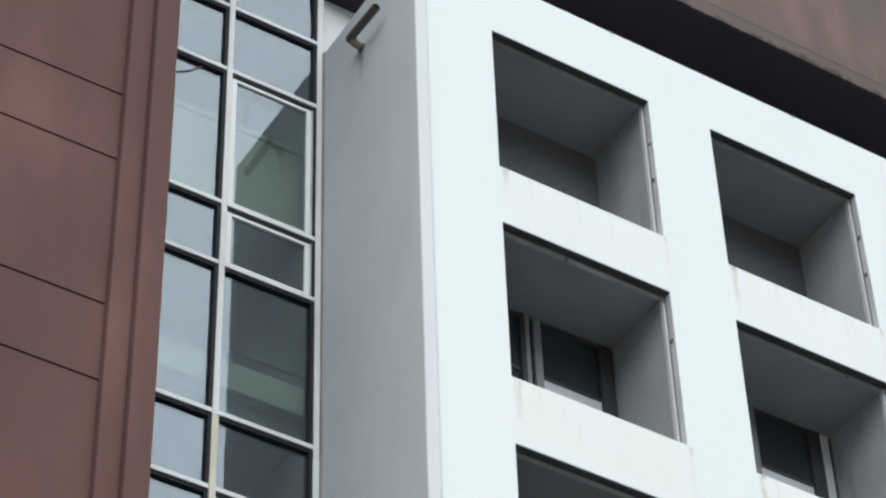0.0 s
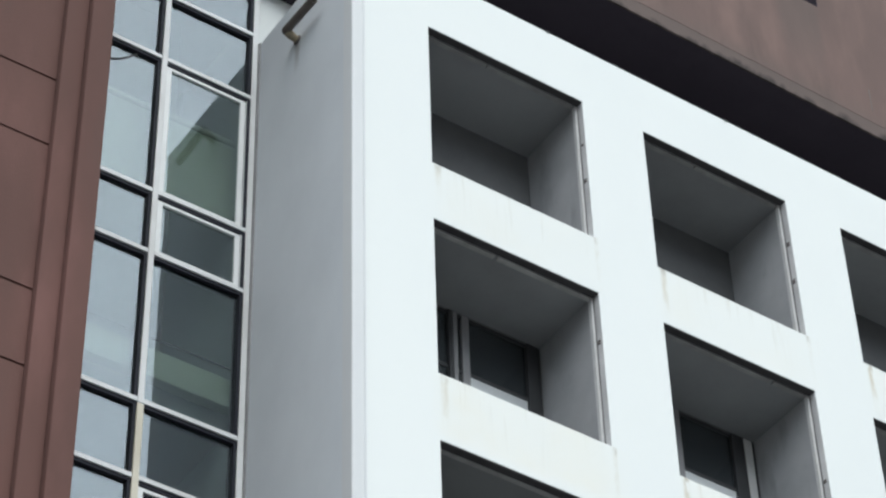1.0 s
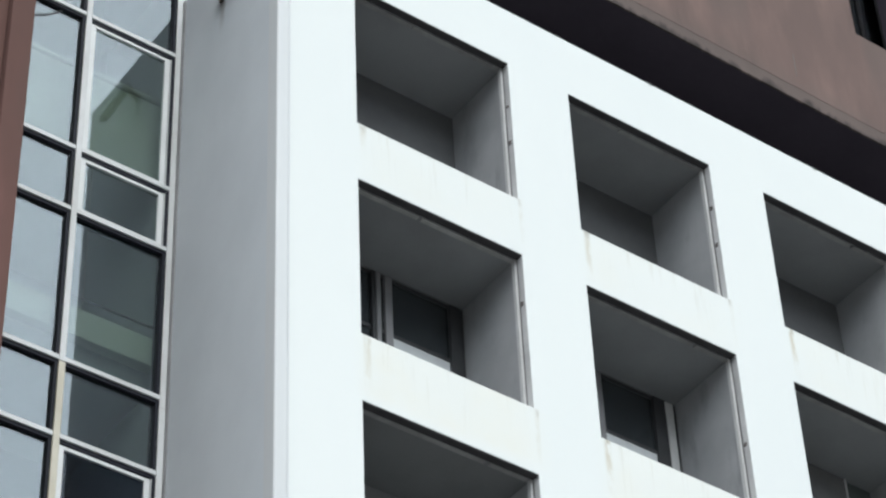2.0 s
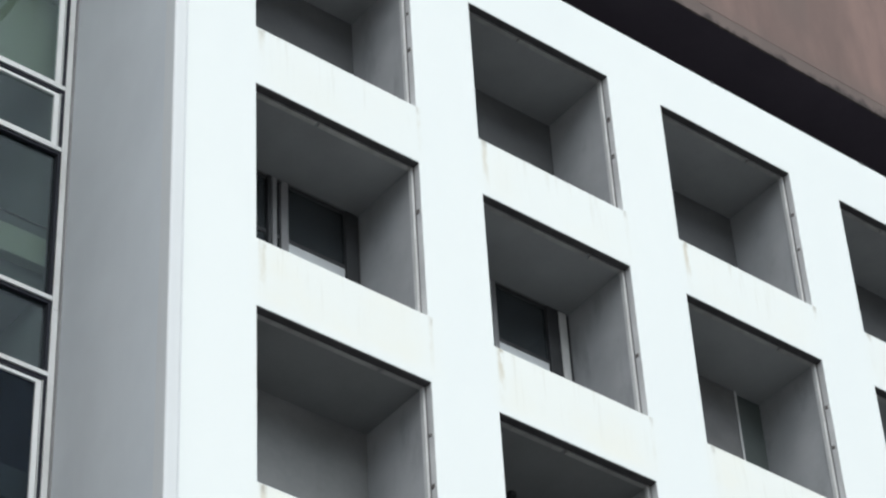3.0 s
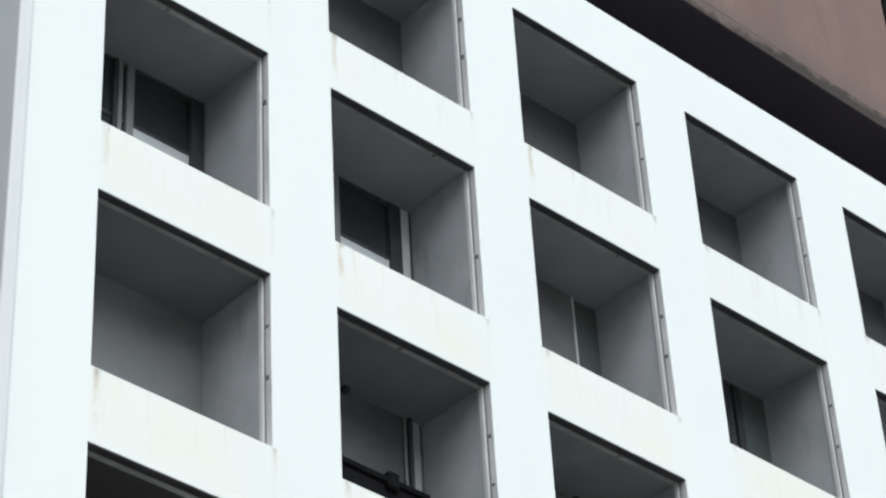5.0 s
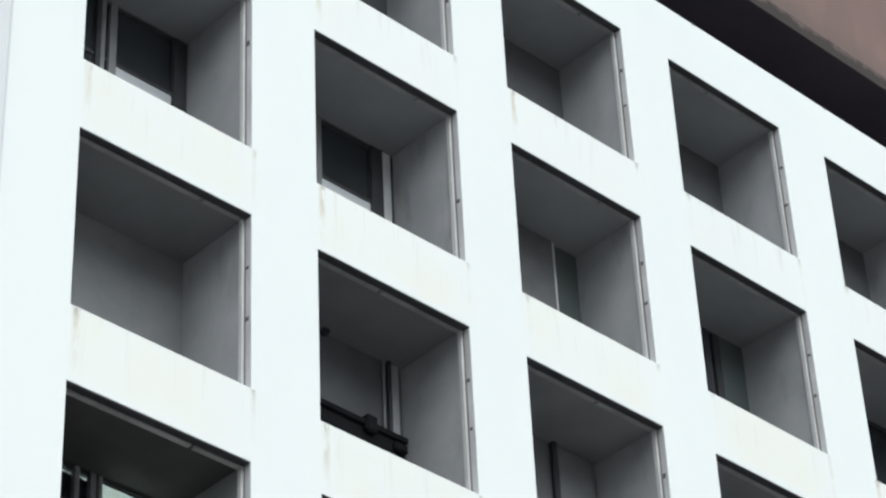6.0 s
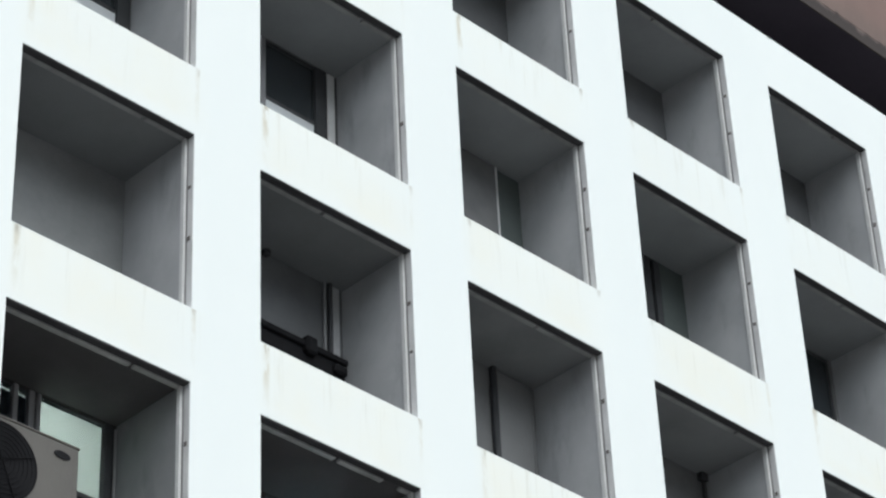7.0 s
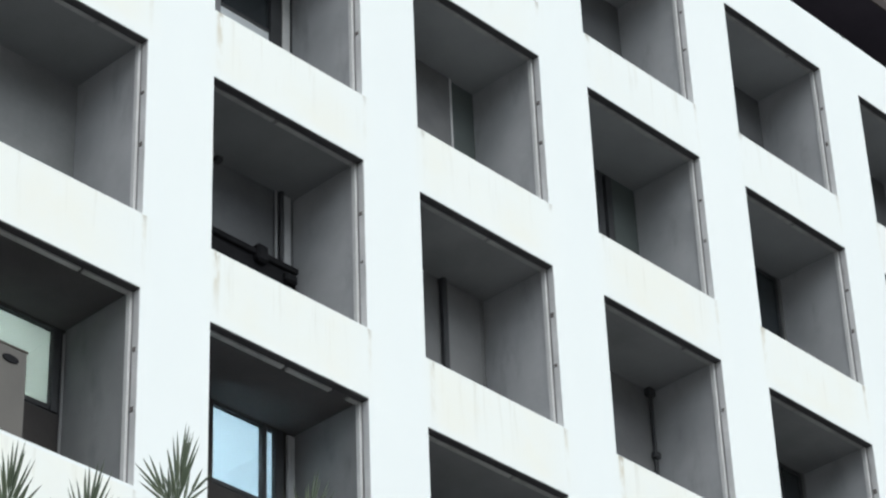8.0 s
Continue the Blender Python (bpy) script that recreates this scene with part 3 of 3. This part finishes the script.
door_leaf(1, 2, 7.30, 8.44, "grey panel door with a pale metal edge in the loggia")
door_leaf(2, 2, 8.20, 8.83, "pale grey panel door beside a black upright pipe", LEAF_GREY, 0.02, LEAF_GREY)
# posts, pipes and rails in the bare loggias
post = thing("corner_post", (5.53, BACK - 0.03, FLOOR[3]), "pale grey post at the loggia corner", "post")
part("shaft", boxed((5.485, 5.59, BACK - 0.05, BACK - 0.003, FLOOR[3], ZT[3] - 0.03), bevel=0.006), LOGGIA, post)
post = thing("corner_post", (2.33, BACK - 0.03, FLOOR[3]), "thin grey pipe at the loggia corner", "post")
part("shaft", tube(bmesh.new(), (2.285, BACK - 0.03, FLOOR[3]), (2.285, BACK - 0.03, ZT[3] - 0.05), 0.016), G, post)

pipe = thing("standpipe", (5.43, BACK - 0.05, FLOOR[2]), "black upright pipe on the loggia rear wall", "pipe")
part("tube", tube(bmesh.new(), (5.39, BACK - 0.04, FLOOR[2]), (5.39, BACK - 0.04, ZT[2] + 0.02), 0.030), D, pipe)
part("tube", tube(bmesh.new(), (5.31, BACK - 0.03, FLOOR[2]), (5.31, BACK - 0.03, ZT[2] + 0.02), 0.018), G, pipe)
strip = thing("cover_strip", (5.48, BACK - 0.01, FLOOR[2]), "pale vertical cover strip on the loggia rear wall", "strip")
part("board", boxed((5.455, 5.56, BACK - 0.022, BACK - 0.002, FLOOR[2], ZT[2] + 0.02), bevel=0.004), LOGGIA, strip)
rail = thing("equipment_rack", (4.5, BACK - 0.08, FLOOR[2]), "low black metal rack with a top rail against the loggia wall", "rack")
part("back_plate", boxed((3.45, 5.57, BACK - 0.09, BACK - 0.03, FLOOR[2], 18.80), bevel=0.008), AC_DARK, rail)
part("rail", boxed((3.45, 5.58, BACK - 0.14, BACK - 0.02, 18.79, 18.87), bevel=0.012), AC_DARK, rail)
part("clamp", boxed((4.90, 5.08, BACK - 0.18, BACK - 0.03, 18.70, 18.94), bevel=0.03), AC_DARK, rail)
part("clamp", boxed((5.36, 5.56, BACK - 0.16, BACK - 0.03, 18.62, 18.76), bevel=0.03), AC_DARK, rail)
knob = thing("ceiling_hook", (4.40, BACK - 0.05, ZT[2] - 0.02), "small black bracket under the loggia soffit", "bracket")
part("plate", boxed((4.33, 4.42, BACK - 0.10, BACK - 0.004, ZT[2] - 0.05, ZT[2] + 0.03), bevel=0.01), D, knob)

bar = thing("standpipe", (8.14, BACK - 0.05, FLOOR[2]), "black upright pipe on the loggia rear wall", "pipe")
part("tube", boxed((8.10, 8.18, BACK - 0.09, BACK - 0.004, FLOOR[2], ZT[2] + 0.02), bevel=0.02), D, bar)
bar = thing("standpipe", (12.13, BACK - 0.05, FLOOR[2]), "black upright pipe with a valve in the loggia corner", "pipe")
part("tube", tube(bmesh.new(), (12.15, BACK - 0.04, FLOOR[2]), (12.15, BACK - 0.04, ZT[2] + 0.02), 0.024), D, bar)
part("valve", boxed((12.08, 12.20, BACK - 0.10, BACK - 0.01, 18.86, 18.96), bevel=0.02), D, bar)
part("bracket", boxed((12.06, 12.19, BACK - 0.10, BACK - 0.004, ZT[2] - 0.10, ZT[2] + 0.02), bevel=0.01), D, bar)


# ---- outdoor air conditioner in the lowest seen loggia ----
def air_conditioner(x0, x1, y0, y1, z0, z1):
    ac = thing("air_conditioner", (x0, y0, FLOOR[3]), "aged cream outdoor air conditioner with a large black fan", "air conditioner")
    part("casing", boxed((x0, x1, y0, y1, z0, z1), bevel=0.012), AC_CASE, ac)
    part("top_lid", boxed((x0 - 0.008, x1 + 0.008, y0 - 0.008, y1 + 0.008, z1 - 0.006, z1 + 0.02), bevel=0.006), AC_CASE, ac)
    cx, cz, rad = 0.315, 15.14, 0.43
    well = bmesh.new()
    tube(well, (cx, y0 - 0.012, cz), (cx, y0 + 0.004, cz), rad, 48)
    fan = part("fan_well", well, AC_DARK, ac, "black fan opening")
    for k in range(1, 9):
        ring = bmesh.new()
        rr = rad * k / 8.3
        tor = [(cx + rr * math.cos(t * math.tau / 36), cz + rr * math.sin(t * math.tau / 36)) for t in range(36)]
        for i in range(36):
            (p, q), (s, u) = tor[i], tor[(i + 1) % 36]
            tube(ring, (p, y0 - 0.022, q), (s, y0 - 0.022, u), 0.004, 5)
        part("grille_ring", ring, AC_DARK, fan)
    for k in range(4):
        a = k * math.tau / 4 + 0.4
        blade = bmesh.new()
        dx, dz = math.cos(a), math.sin(a)
        tube(blade, (cx - dx * rad * 0.97, y0 - 0.028, cz - dz * rad * 0.97), (cx + dx * rad * 0.97, y0 - 0.028, cz + dz * rad * 0.97), 0.005, 6)
        part("grille_spoke", blade, AC_DARK, fan)
    badge = bmesh.new()
    tube(badge, (0, 0, -0.006), (0, 0, 0.006), 0.10, 28)
    bmesh.ops.scale(badge, vec=(1, 0.42, 1), verts=badge.verts)
    bmesh.ops.rotate(badge, verts=badge.verts, cent=(0, 0, 0), matrix=Matrix.Rotation(radians(90), 3, "X"))
    bmesh.ops.translate(badge, verts=badge.verts, vec=(1.035, y0 - 0.006, 15.475))
    part("badge", badge, AC_DARK, ac, "black oval badge")
    for x in (x0 + 0.1, x1 - 0.2):
        part("stand_leg", boxed((x, x + 0.06, y0 + 0.02, y1 - 0.02, FLOOR[3], z0), bevel=0.006), AC_DARK, ac, "black steel stand leg")


air_conditioner(0.02, 1.245, 0.40, 0.78, ZB[3] + 0.06, 15.62)

# ---- brown wall with joints and stepped pilaster ----
BX = -4.748
joints = [24.93, 22.90, 21.91, 19.85, 18.85, 16.80, 15.80, 13.75, 12.75, 10.70, 9.70, 7.65, 6.65, 4.60, 3.60]
edges = [31.5] + joints + [0.0]
backing = structure("wall_brown", boxed((-16.0, BX, 0.198, 0.60, 0.0, 31.5)), BROWN, "brown rendered wall with recessed horizontal joints")
for hi, lo in zip(edges, edges[1:]):
    part("panel", boxed((-16.0, BX - 0.002, 0.18, 0.199, lo + 0.014, hi - 0.014), bevel=0.004), BROWN, backing)
structure("trim_pilaster_inner", boxed((BX, -4.495, 0.09, 0.60, 0, 31.5), bevel=0.006), BROWN, "brown rendered inner pilaster step")
structure("trim_pilaster_outer", boxed((-4.493, -4.225, 0.0, 0.60, 0, 31.5), bevel=0.006), BROWN, "brown rendered outer pilaster step")
structure("wall_return", boxed((-4.48, -4.24, 0.60, 4.6, 0, 31.5)), BROWN, "brown return wall beside the stair glazing")

# ---- stair glazing between the brown wall and the white block ----
cw = thing("stair_glazing", (-2.47, GLASS_Y, 0.0), "aluminium framed stair glazing with pale reflecting glass", "curtain wall")
lev = []
for n in range(9):
    lev += [26.50 - 3.32 * n, 24.17 - 3.24 * n]
lev = [z for z in lev if z > 0.4]
lev = [30.0, 27.69] + lev + [0.12]
ups = [(-4.24, -4.14), (-3.80, -3.725), (-2.510, -2.435), (-1.235, -1.150)]
for x0, x1 in ups:
    m = part("mullion", boxed((x0 - 0.042, x1 - 0.006, GLASS_Y + 0.012, GLASS_Y + 0.15, 0, 30.0)), ALU_BODY, cw)
    joint = 20.88 if x0 < -2.0 else 20.78
    part("cap", boxed((x0, x1, GLASS_Y - 0.012, GLASS_Y + 0.0115, joint, 30.0), bevel=0.004), ALU, m, "pale aluminium cap")
    part("cap", boxed((x0 - 0.004, x1 + 0.004, GLASS_Y - 0.016, GLASS_Y + 0.0115, 0, joint - 0.006), bevel=0.004), ALU_CREAM if x0 < -2.0 else ALU, m, "yellowed aluminium cap" if x0 < -2.0 else "pale aluminium cap")
for i in range(3):
    x0, x1 = ups[i][1], ups[i + 1][0]
    for z in lev:
        t = part("transom", boxed((x0, x1, GLASS_Y + 0.016, GLASS_Y + 0.14, z - 0.078, z + 0.030)), ALU_BODY, cw)
        part("cap", boxed((x0, x1, GLASS_Y - 0.006, GLASS_Y + 0.015, z - 0.032, z + 0.032), bevel=0.004), ALU, t, "pale aluminium cap")
    for n, (hi, lo) in enumerate(zip(lev, lev[1:])):
        sash = i == 2 and n in (2, 3, 6, 7, 10, 11)
        if sash:
            s = part("sash", boxed((x0 + 0.02, x0 + 0.085, GLASS_Y + 0.03, GLASS_Y + 0.09, lo + 0.05, hi - 0.09),
                                   (x1 - 0.125, x1 - 0.06, GLASS_Y + 0.03, GLASS_Y + 0.09, lo + 0.05, hi - 0.09),
                                   (x0 + 0.085, x1 - 0.125, GLASS_Y + 0.03, GLASS_Y + 0.09, lo + 0.05, lo + 0.085),
                                   (x0 + 0.085, x1 - 0.125, GLASS_Y + 0.03, GLASS_Y + 0.09, hi - 0.135, hi - 0.092)), SASH_WHITE, cw, "white opening sash")
            part("jamb", boxed((x1 - 0.050, x1 - 0.004, GLASS_Y + 0.02, GLASS_Y + 0.12, lo + 0.03, hi - 0.03)), ALU, cw)
            g = part("pane", boxed((x0 + 0.08, x1 - 0.12, GLASS_Y + 0.055, GLASS_Y + 0.063, lo + 0.08, hi - 0.12)), PANE if n < 6 else NAVY_PANE, s)
        else:
            g = part("pane", boxed((x0 - 0.003, x1 + 0.003, GLASS_Y + 0.060, GLASS_Y + 0.068, lo + 0.028, hi - 0.028)), PANE, cw)
        g.visible_shadow = False
# sealant bead between the glazing and the side wall
structure("trim_sealant", boxed((-1.166, CORNER + 0.004, GLASS_Y - 0.060, GLASS_Y - 0.014, 0, TOP)), FRAME_GREY, "grey sealant bead")
# stairwell behind the glass
structure("wall_stair", boxed((-4.24, CORNER, 4.40, 4.60, 0, 30.0)), STAIR, "pale green stairwell wall")
structure("ceiling_stair", boxed((-4.24, CORNER, GLASS_Y + 0.2, 4.40, 30.0, 30.2)), STAIR, "pale stairwell ceiling")
for n in range(7):
    z = 21.73 - 3.3 * n
    structure("floor_stair", boxed((-4.24, CORNER, 2.60, 4.40, z - 0.40, z)), STAIR, "pale concrete stair landing")
    structure("trim_landing", boxed((-4.24, CORNER, 2.45, 2.598, z - 0.16, z + 0.26), bevel=0.01), STAIR_PALE, "pale painted upstand along the stair landing")
structure("trim_stair_upstand", boxed((-4.20, CORNER - 0.02, 2.60, 2.66, 24.50, 25.96)), STAIR_PALE, "pale green painted stair balustrade panel")
rail = thing("stair_rail", (-2.6, 2.60, 25.97), "pale horizontal rail behind the stair glass", "rail")
part("bar", tube(bmesh.new(), (-4.24, 2.60, 25.97), (CORNER, 2.60, 25.985), 0.045), RAIL_WHITE, rail)
part("bar", tube(bmesh.new(), (-4.24, 2.44, 22.13), (CORNER, 2.44, 22.13), 0.014), FRAME_DARK, rail)
cable = thing("hanging_cable", (-2.94, 2.265, 26.20), "black cable loop hanging before the stair glass", "cable")
bm = bmesh.new()
bend = [Vector((-3.50 + 0.72 * k / 8, 2.265, 26.07 + 0.41 * (k / 8) ** 2.4)) for k in range(9)]
for p, q in zip(bend, bend[1:]):
    tube(bm, p, q, 0.016, 8)
part("loop", bm, FRAME_DARK, cable)

# ---- drain pipe stub on the side wall ----
dp = thing("drain_pipe", (CORNER, 1.23, 26.72), "short rusty drain pipe elbow on the grey side wall", "pipe")
bm = bmesh.new()
tube(bm, (CORNER + 0.01, 1.23, 26.72), (-1.225, 1.236, 26.755), 0.050)
tube(bm, (-1.22, 1.236, 26.752), (-1.29, 1.24, 26.795), 0.056)
part("elbow", bm, PIPE_PALE, dp, "algae-stained elbow")
bm = bmesh.new()
bmesh.ops.create_uvsphere(bm, u_segments=16, v_segments=10, radius=0.060)
bmesh.ops.translate(bm, verts=bm.verts, vec=(-1.305, 1.24, 26.81))
part("bend", bm, PIPE, dp)
bm = bmesh.new()
n = 18
q = Vector((0, -1, -0.06)).normalized().to_track_quat("Z", "Y")
a0, a1 = Vector((-1.31, 1.24, 26.815)), Vector((-1.31, 0.60, 26.775))
loops = []
for p, rr in ((a0, 0.055), (a1, 0.055), (a1, 0.046), (a0, 0.046)):
    loops.append([bm.verts.new(p + q @ Vector((rr * math.cos(k * math.tau / n), rr * math.sin(k * math.tau / n), 0))) for k in range(n)])
for u, v in zip(loops, loops[1:]):
    for k in range(n):
        bm.faces.new((u[k], u[(k + 1) % n], v[(k + 1) % n], v[k]))
part("spout", bm, PIPE, dp, "open rusty spout")
part("collar", tube(bmesh.new(), (CORNER + 0.006, 1.23, 26.718), (CORNER - 0.014, 1.23, 26.722), 0.070), PIPE, dp)

# ---- brown upper storey over a dark open gap ----
ZS, YF = 28.97, 0.08
UX0, UX1, UTOP = 0.20, END + 0.6, 36.0
wins = [(10.13 + 3.15 * k - 0.95, 10.13 + 3.15 * k) for k in range(-2, 5)]
wx = [UX0]
for a, b in wins:
    wx += [a, b]
wx += [UX1]
upper = structure("wall_upper", pierced(wx, [ZS + 0.27, 31.28, 33.4, UTOP], [(2 * i + 1, 1) for i in range(len(wins))], YF, YF + 0.30), FASCIA,
                  "weathered pinkish brown upper storey wall with dark windows")
structure("trim_fascia", boxed((UX0, UX1, YF + 0.003, YF + 0.30, ZS, ZS + 0.27)), FASCIA_BAND, "stained brown lower band of the upper storey")
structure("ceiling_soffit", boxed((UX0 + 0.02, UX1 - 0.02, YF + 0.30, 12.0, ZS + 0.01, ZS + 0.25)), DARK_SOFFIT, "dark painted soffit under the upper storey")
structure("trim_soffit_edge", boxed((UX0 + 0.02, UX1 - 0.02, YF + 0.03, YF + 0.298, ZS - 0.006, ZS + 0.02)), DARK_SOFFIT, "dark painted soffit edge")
structure("wall_upper_end", boxed((UX0, UX0 + 0.25, YF + 0.30, 12, ZS + 0.25, UTOP)), FASCIA, "weathered brown end wall")
structure("wall_upper_end_far", boxed((UX1 - 0.25, UX1, YF + 0.30, 12, ZS + 0.25, UTOP)), FASCIA, "weathered brown far end wall")
structure("wall_gap", boxed((-0.95, END - 0.2, 4.6, 4.8, TOP - 0.35, ZS)), LOGGIA, "grey rear wall of the open gap")
structure("wall_gap_side", boxed((CORNER, UX0, 2.3, 2.5, TOP - 0.4, 28.74)), WHITE, "pale wall beside the stair glazing above the side wall")
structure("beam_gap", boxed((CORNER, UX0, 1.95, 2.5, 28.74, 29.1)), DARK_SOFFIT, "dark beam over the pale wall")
structure("wall_back", boxed((-16.0, UX1, 12.0, 12.3, 0, UTOP)), CONCRETE, "plain grey rear wall")
structure("roof", boxed((UX0, UX1, YF, 12.3, UTOP, UTOP + 0.25)), CONCRETE, "flat grey concrete roof")
structure("roof_stair", boxed((-16.0, UX0, 0.3, 12.3, 31.5, 31.75)), CONCRETE, "flat grey concrete roof over the brown wing")
structure("wall_wing_end", boxed((-16.0, -15.75, 0.6, 12.0, 0, 31.5)), BROWN, "brown rendered end wall of the wing")
for a, b in wins:
    u = thing("upper_window", (a, YF + 0.2, 31.28), "dark recessed window in the brown upper wall", "window", "upper windows")
    y = YF + 0.24
    part("frame", boxed((a, b, y, y + 0.05, 31.28, 31.33), (a, b, y, y + 0.05, 33.35, 33.4), (a, a + 0.05, y, y + 0.05, 31.33, 33.35),
                        (b - 0.05, b, y, y + 0.05, 31.33, 33.35), ((a + b) / 2 - 0.03, (a + b) / 2 + 0.03, y, y + 0.05, 31.33, 33.35)), AC_DARK, u)
    # thin board added over the right reveal, which would otherwise render lit
    part("reveal_board", boxed((b - 0.012, b - 0.001, YF + 0.004, y, 31.282, 33.398)), DARK_SOFFIT, u, "thin dark board added to keep the reveal dark")
    part("pane", boxed((a + 0.05, (a + b) / 2 - 0.03, y + 0.02, y + 0.03, 31.33, 33.35)), VOID_PANE, u)
    part("pane", boxed(((a + b) / 2 + 0.03, b - 0.05, y + 0.02, y + 0.03, 31.33, 33.35)), VOID_PANE, u)
# small vertical crack, drawn as a dark strip just proud of the wall
slot = thing("wall_crack", (7.716, YF - 0.002, 29.48), "thin dark strip for a vertical crack in the brown wall", "slot")
part("slot", boxed((7.708, 7.724, YF - 0.003, YF + 0.01, 29.48, 29.95)), PIPE, slot)


# ---- fan palms in front of the building ----
def fan_leaf(bm, base, aim_to, spread, reach, segments, rng):
    """Stiff fan of narrow pointed blades along a short midrib from base."""
    aim_to = Vector(aim_to).normalized()
    if aim_to.z > 0.55:
        flat = Vector((0.72, -0.69, 0))
        side = (flat - aim_to * flat.dot(aim_to)).normalized()
    else:
        side = aim_to.cross(Vector((0, 0, 1))).normalized()
    face = side.cross(aim_to).normalized()
    for k in range(segments):
        s = k / (segments - 1) * 2 - 1
        a = s * spread / 2 + rng.uniform(-0.05, 0.05)
        d = (aim_to * math.cos(a) + side * math.sin(a) + face * rng.uniform(-0.12, 0.12)).normalized()
        start = base + aim_to * reach * 0.34 * (1 - abs(s)) * rng.uniform(0.7, 1.0)
        ln = reach * (0.62 + 0.06 * math.cos(a)) * rng.uniform(0.85, 1.08)
        w = d.cross(face).normalized() * 0.0095
        fold = face * 0.006
        droop = Vector((0, 0, -1)) * ln * rng.uniform(0.0, 0.05)
        p1, p2, p3 = start + d * ln * 0.35, start + d * ln * 0.72 + droop * 0.4, start + d * ln + droop
        c = [bm.verts.new(p) for p in (start, p1 + fold, p2 + fold * 0.6, p3)]
        l = [bm.verts.new(p) for p in (p1 - w, p2 - w * 0.62)]
        r = [bm.verts.new(p) for p in (p1 + w, p2 + w * 0.62)]
        for e in (l, r):
            bm.faces.new((c[0], c[1], e[0]))
            bm.faces.new((c[1], c[2], e[1], e[0]))
            bm.faces.new((c[2], c[3], e[1]))


def palm(at, tip_z, seed, leaves, spread):
    """A thin ringed trunk with one upright spear leaf and a rosette below it."""
    rg = random.Random(seed)
    x, y = at
    tree = thing("fan_palm", (x, y, 0), "slender fan palm with stiff dark green pointed leaves", "palm tree", "fan palms")
    heart = Vector((x, y, tip_z - 0.64))
    bm = bmesh.new()
    n, rings = 14, 44
    prev = None
    for k in range(rings + 1):
        z = (heart.z + 0.03) * k / rings
        rr = 0.11 - 0.05 * k / rings + (0.010 if k % 2 else 0.0)
        ring = [bm.verts.new((x + rr * math.cos(i * math.tau / n), y + rr * math.sin(i * math.tau / n), z)) for i in range(n)]
        if prev:
            for i in range(n):
                bm.faces.new((prev[i], prev[(i + 1) % n], ring[(i + 1) % n], ring[i]))
        prev = ring
    bm.faces.new(prev)
    part("trunk", bm, BARK, tree)
    # stiff young leaves stand up in the middle: (lean to the side, lean away, reach, blades)
    young = [(0.12, 0.0, 0.58, 13), (-0.50, 0.15, 0.46, 8), (0.62, -0.12, 0.34, 4), (-0.16, 0.40, 0.38, 7)]
    for k in range(leaves):
        if k < len(young):
            lean, away, reach, blades = young[k]
            lean += rg.uniform(-0.06, 0.06)
            d = Vector((0.72 * lean + 0.69 * away, -0.69 * lean + 0.72 * away, 1.0)).normalized()
            tip, fan = heart + d * 0.08, spread * (0.58 if k == 0 else 0.8)
        else:
            az = k * 2.399 + rg.uniform(-0.2, 0.2)
            el = radians(8 - 50 * k / leaves + rg.uniform(-8, 8))
            d = Vector((math.cos(az) * math.cos(el), math.sin(az) * math.cos(el), math.sin(el)))
            tip, reach, blades, fan = heart + d * rg.uniform(0.20, 0.30), rg.uniform(0.36, 0.46), 13, 1.8
        bm = bmesh.new()
        tube(bm, heart, tip + d * 0.10, 0.012, 6, 0.006)
        fan_leaf(bm, tip, d, fan, reach, blades, rg)
        part("leaf", bm, LEAF, tree)


palm((-3.57, -7.49), 9.62, 3, 10, 0.9)
palm((-4.29, -6.83), 9.52, 8, 10, 1.2)
palm((-3.90, -7.06), 9.42, 11, 9, 1.4)
palm((-2.91, -7.85), 9.40, 15, 8, 1.5)
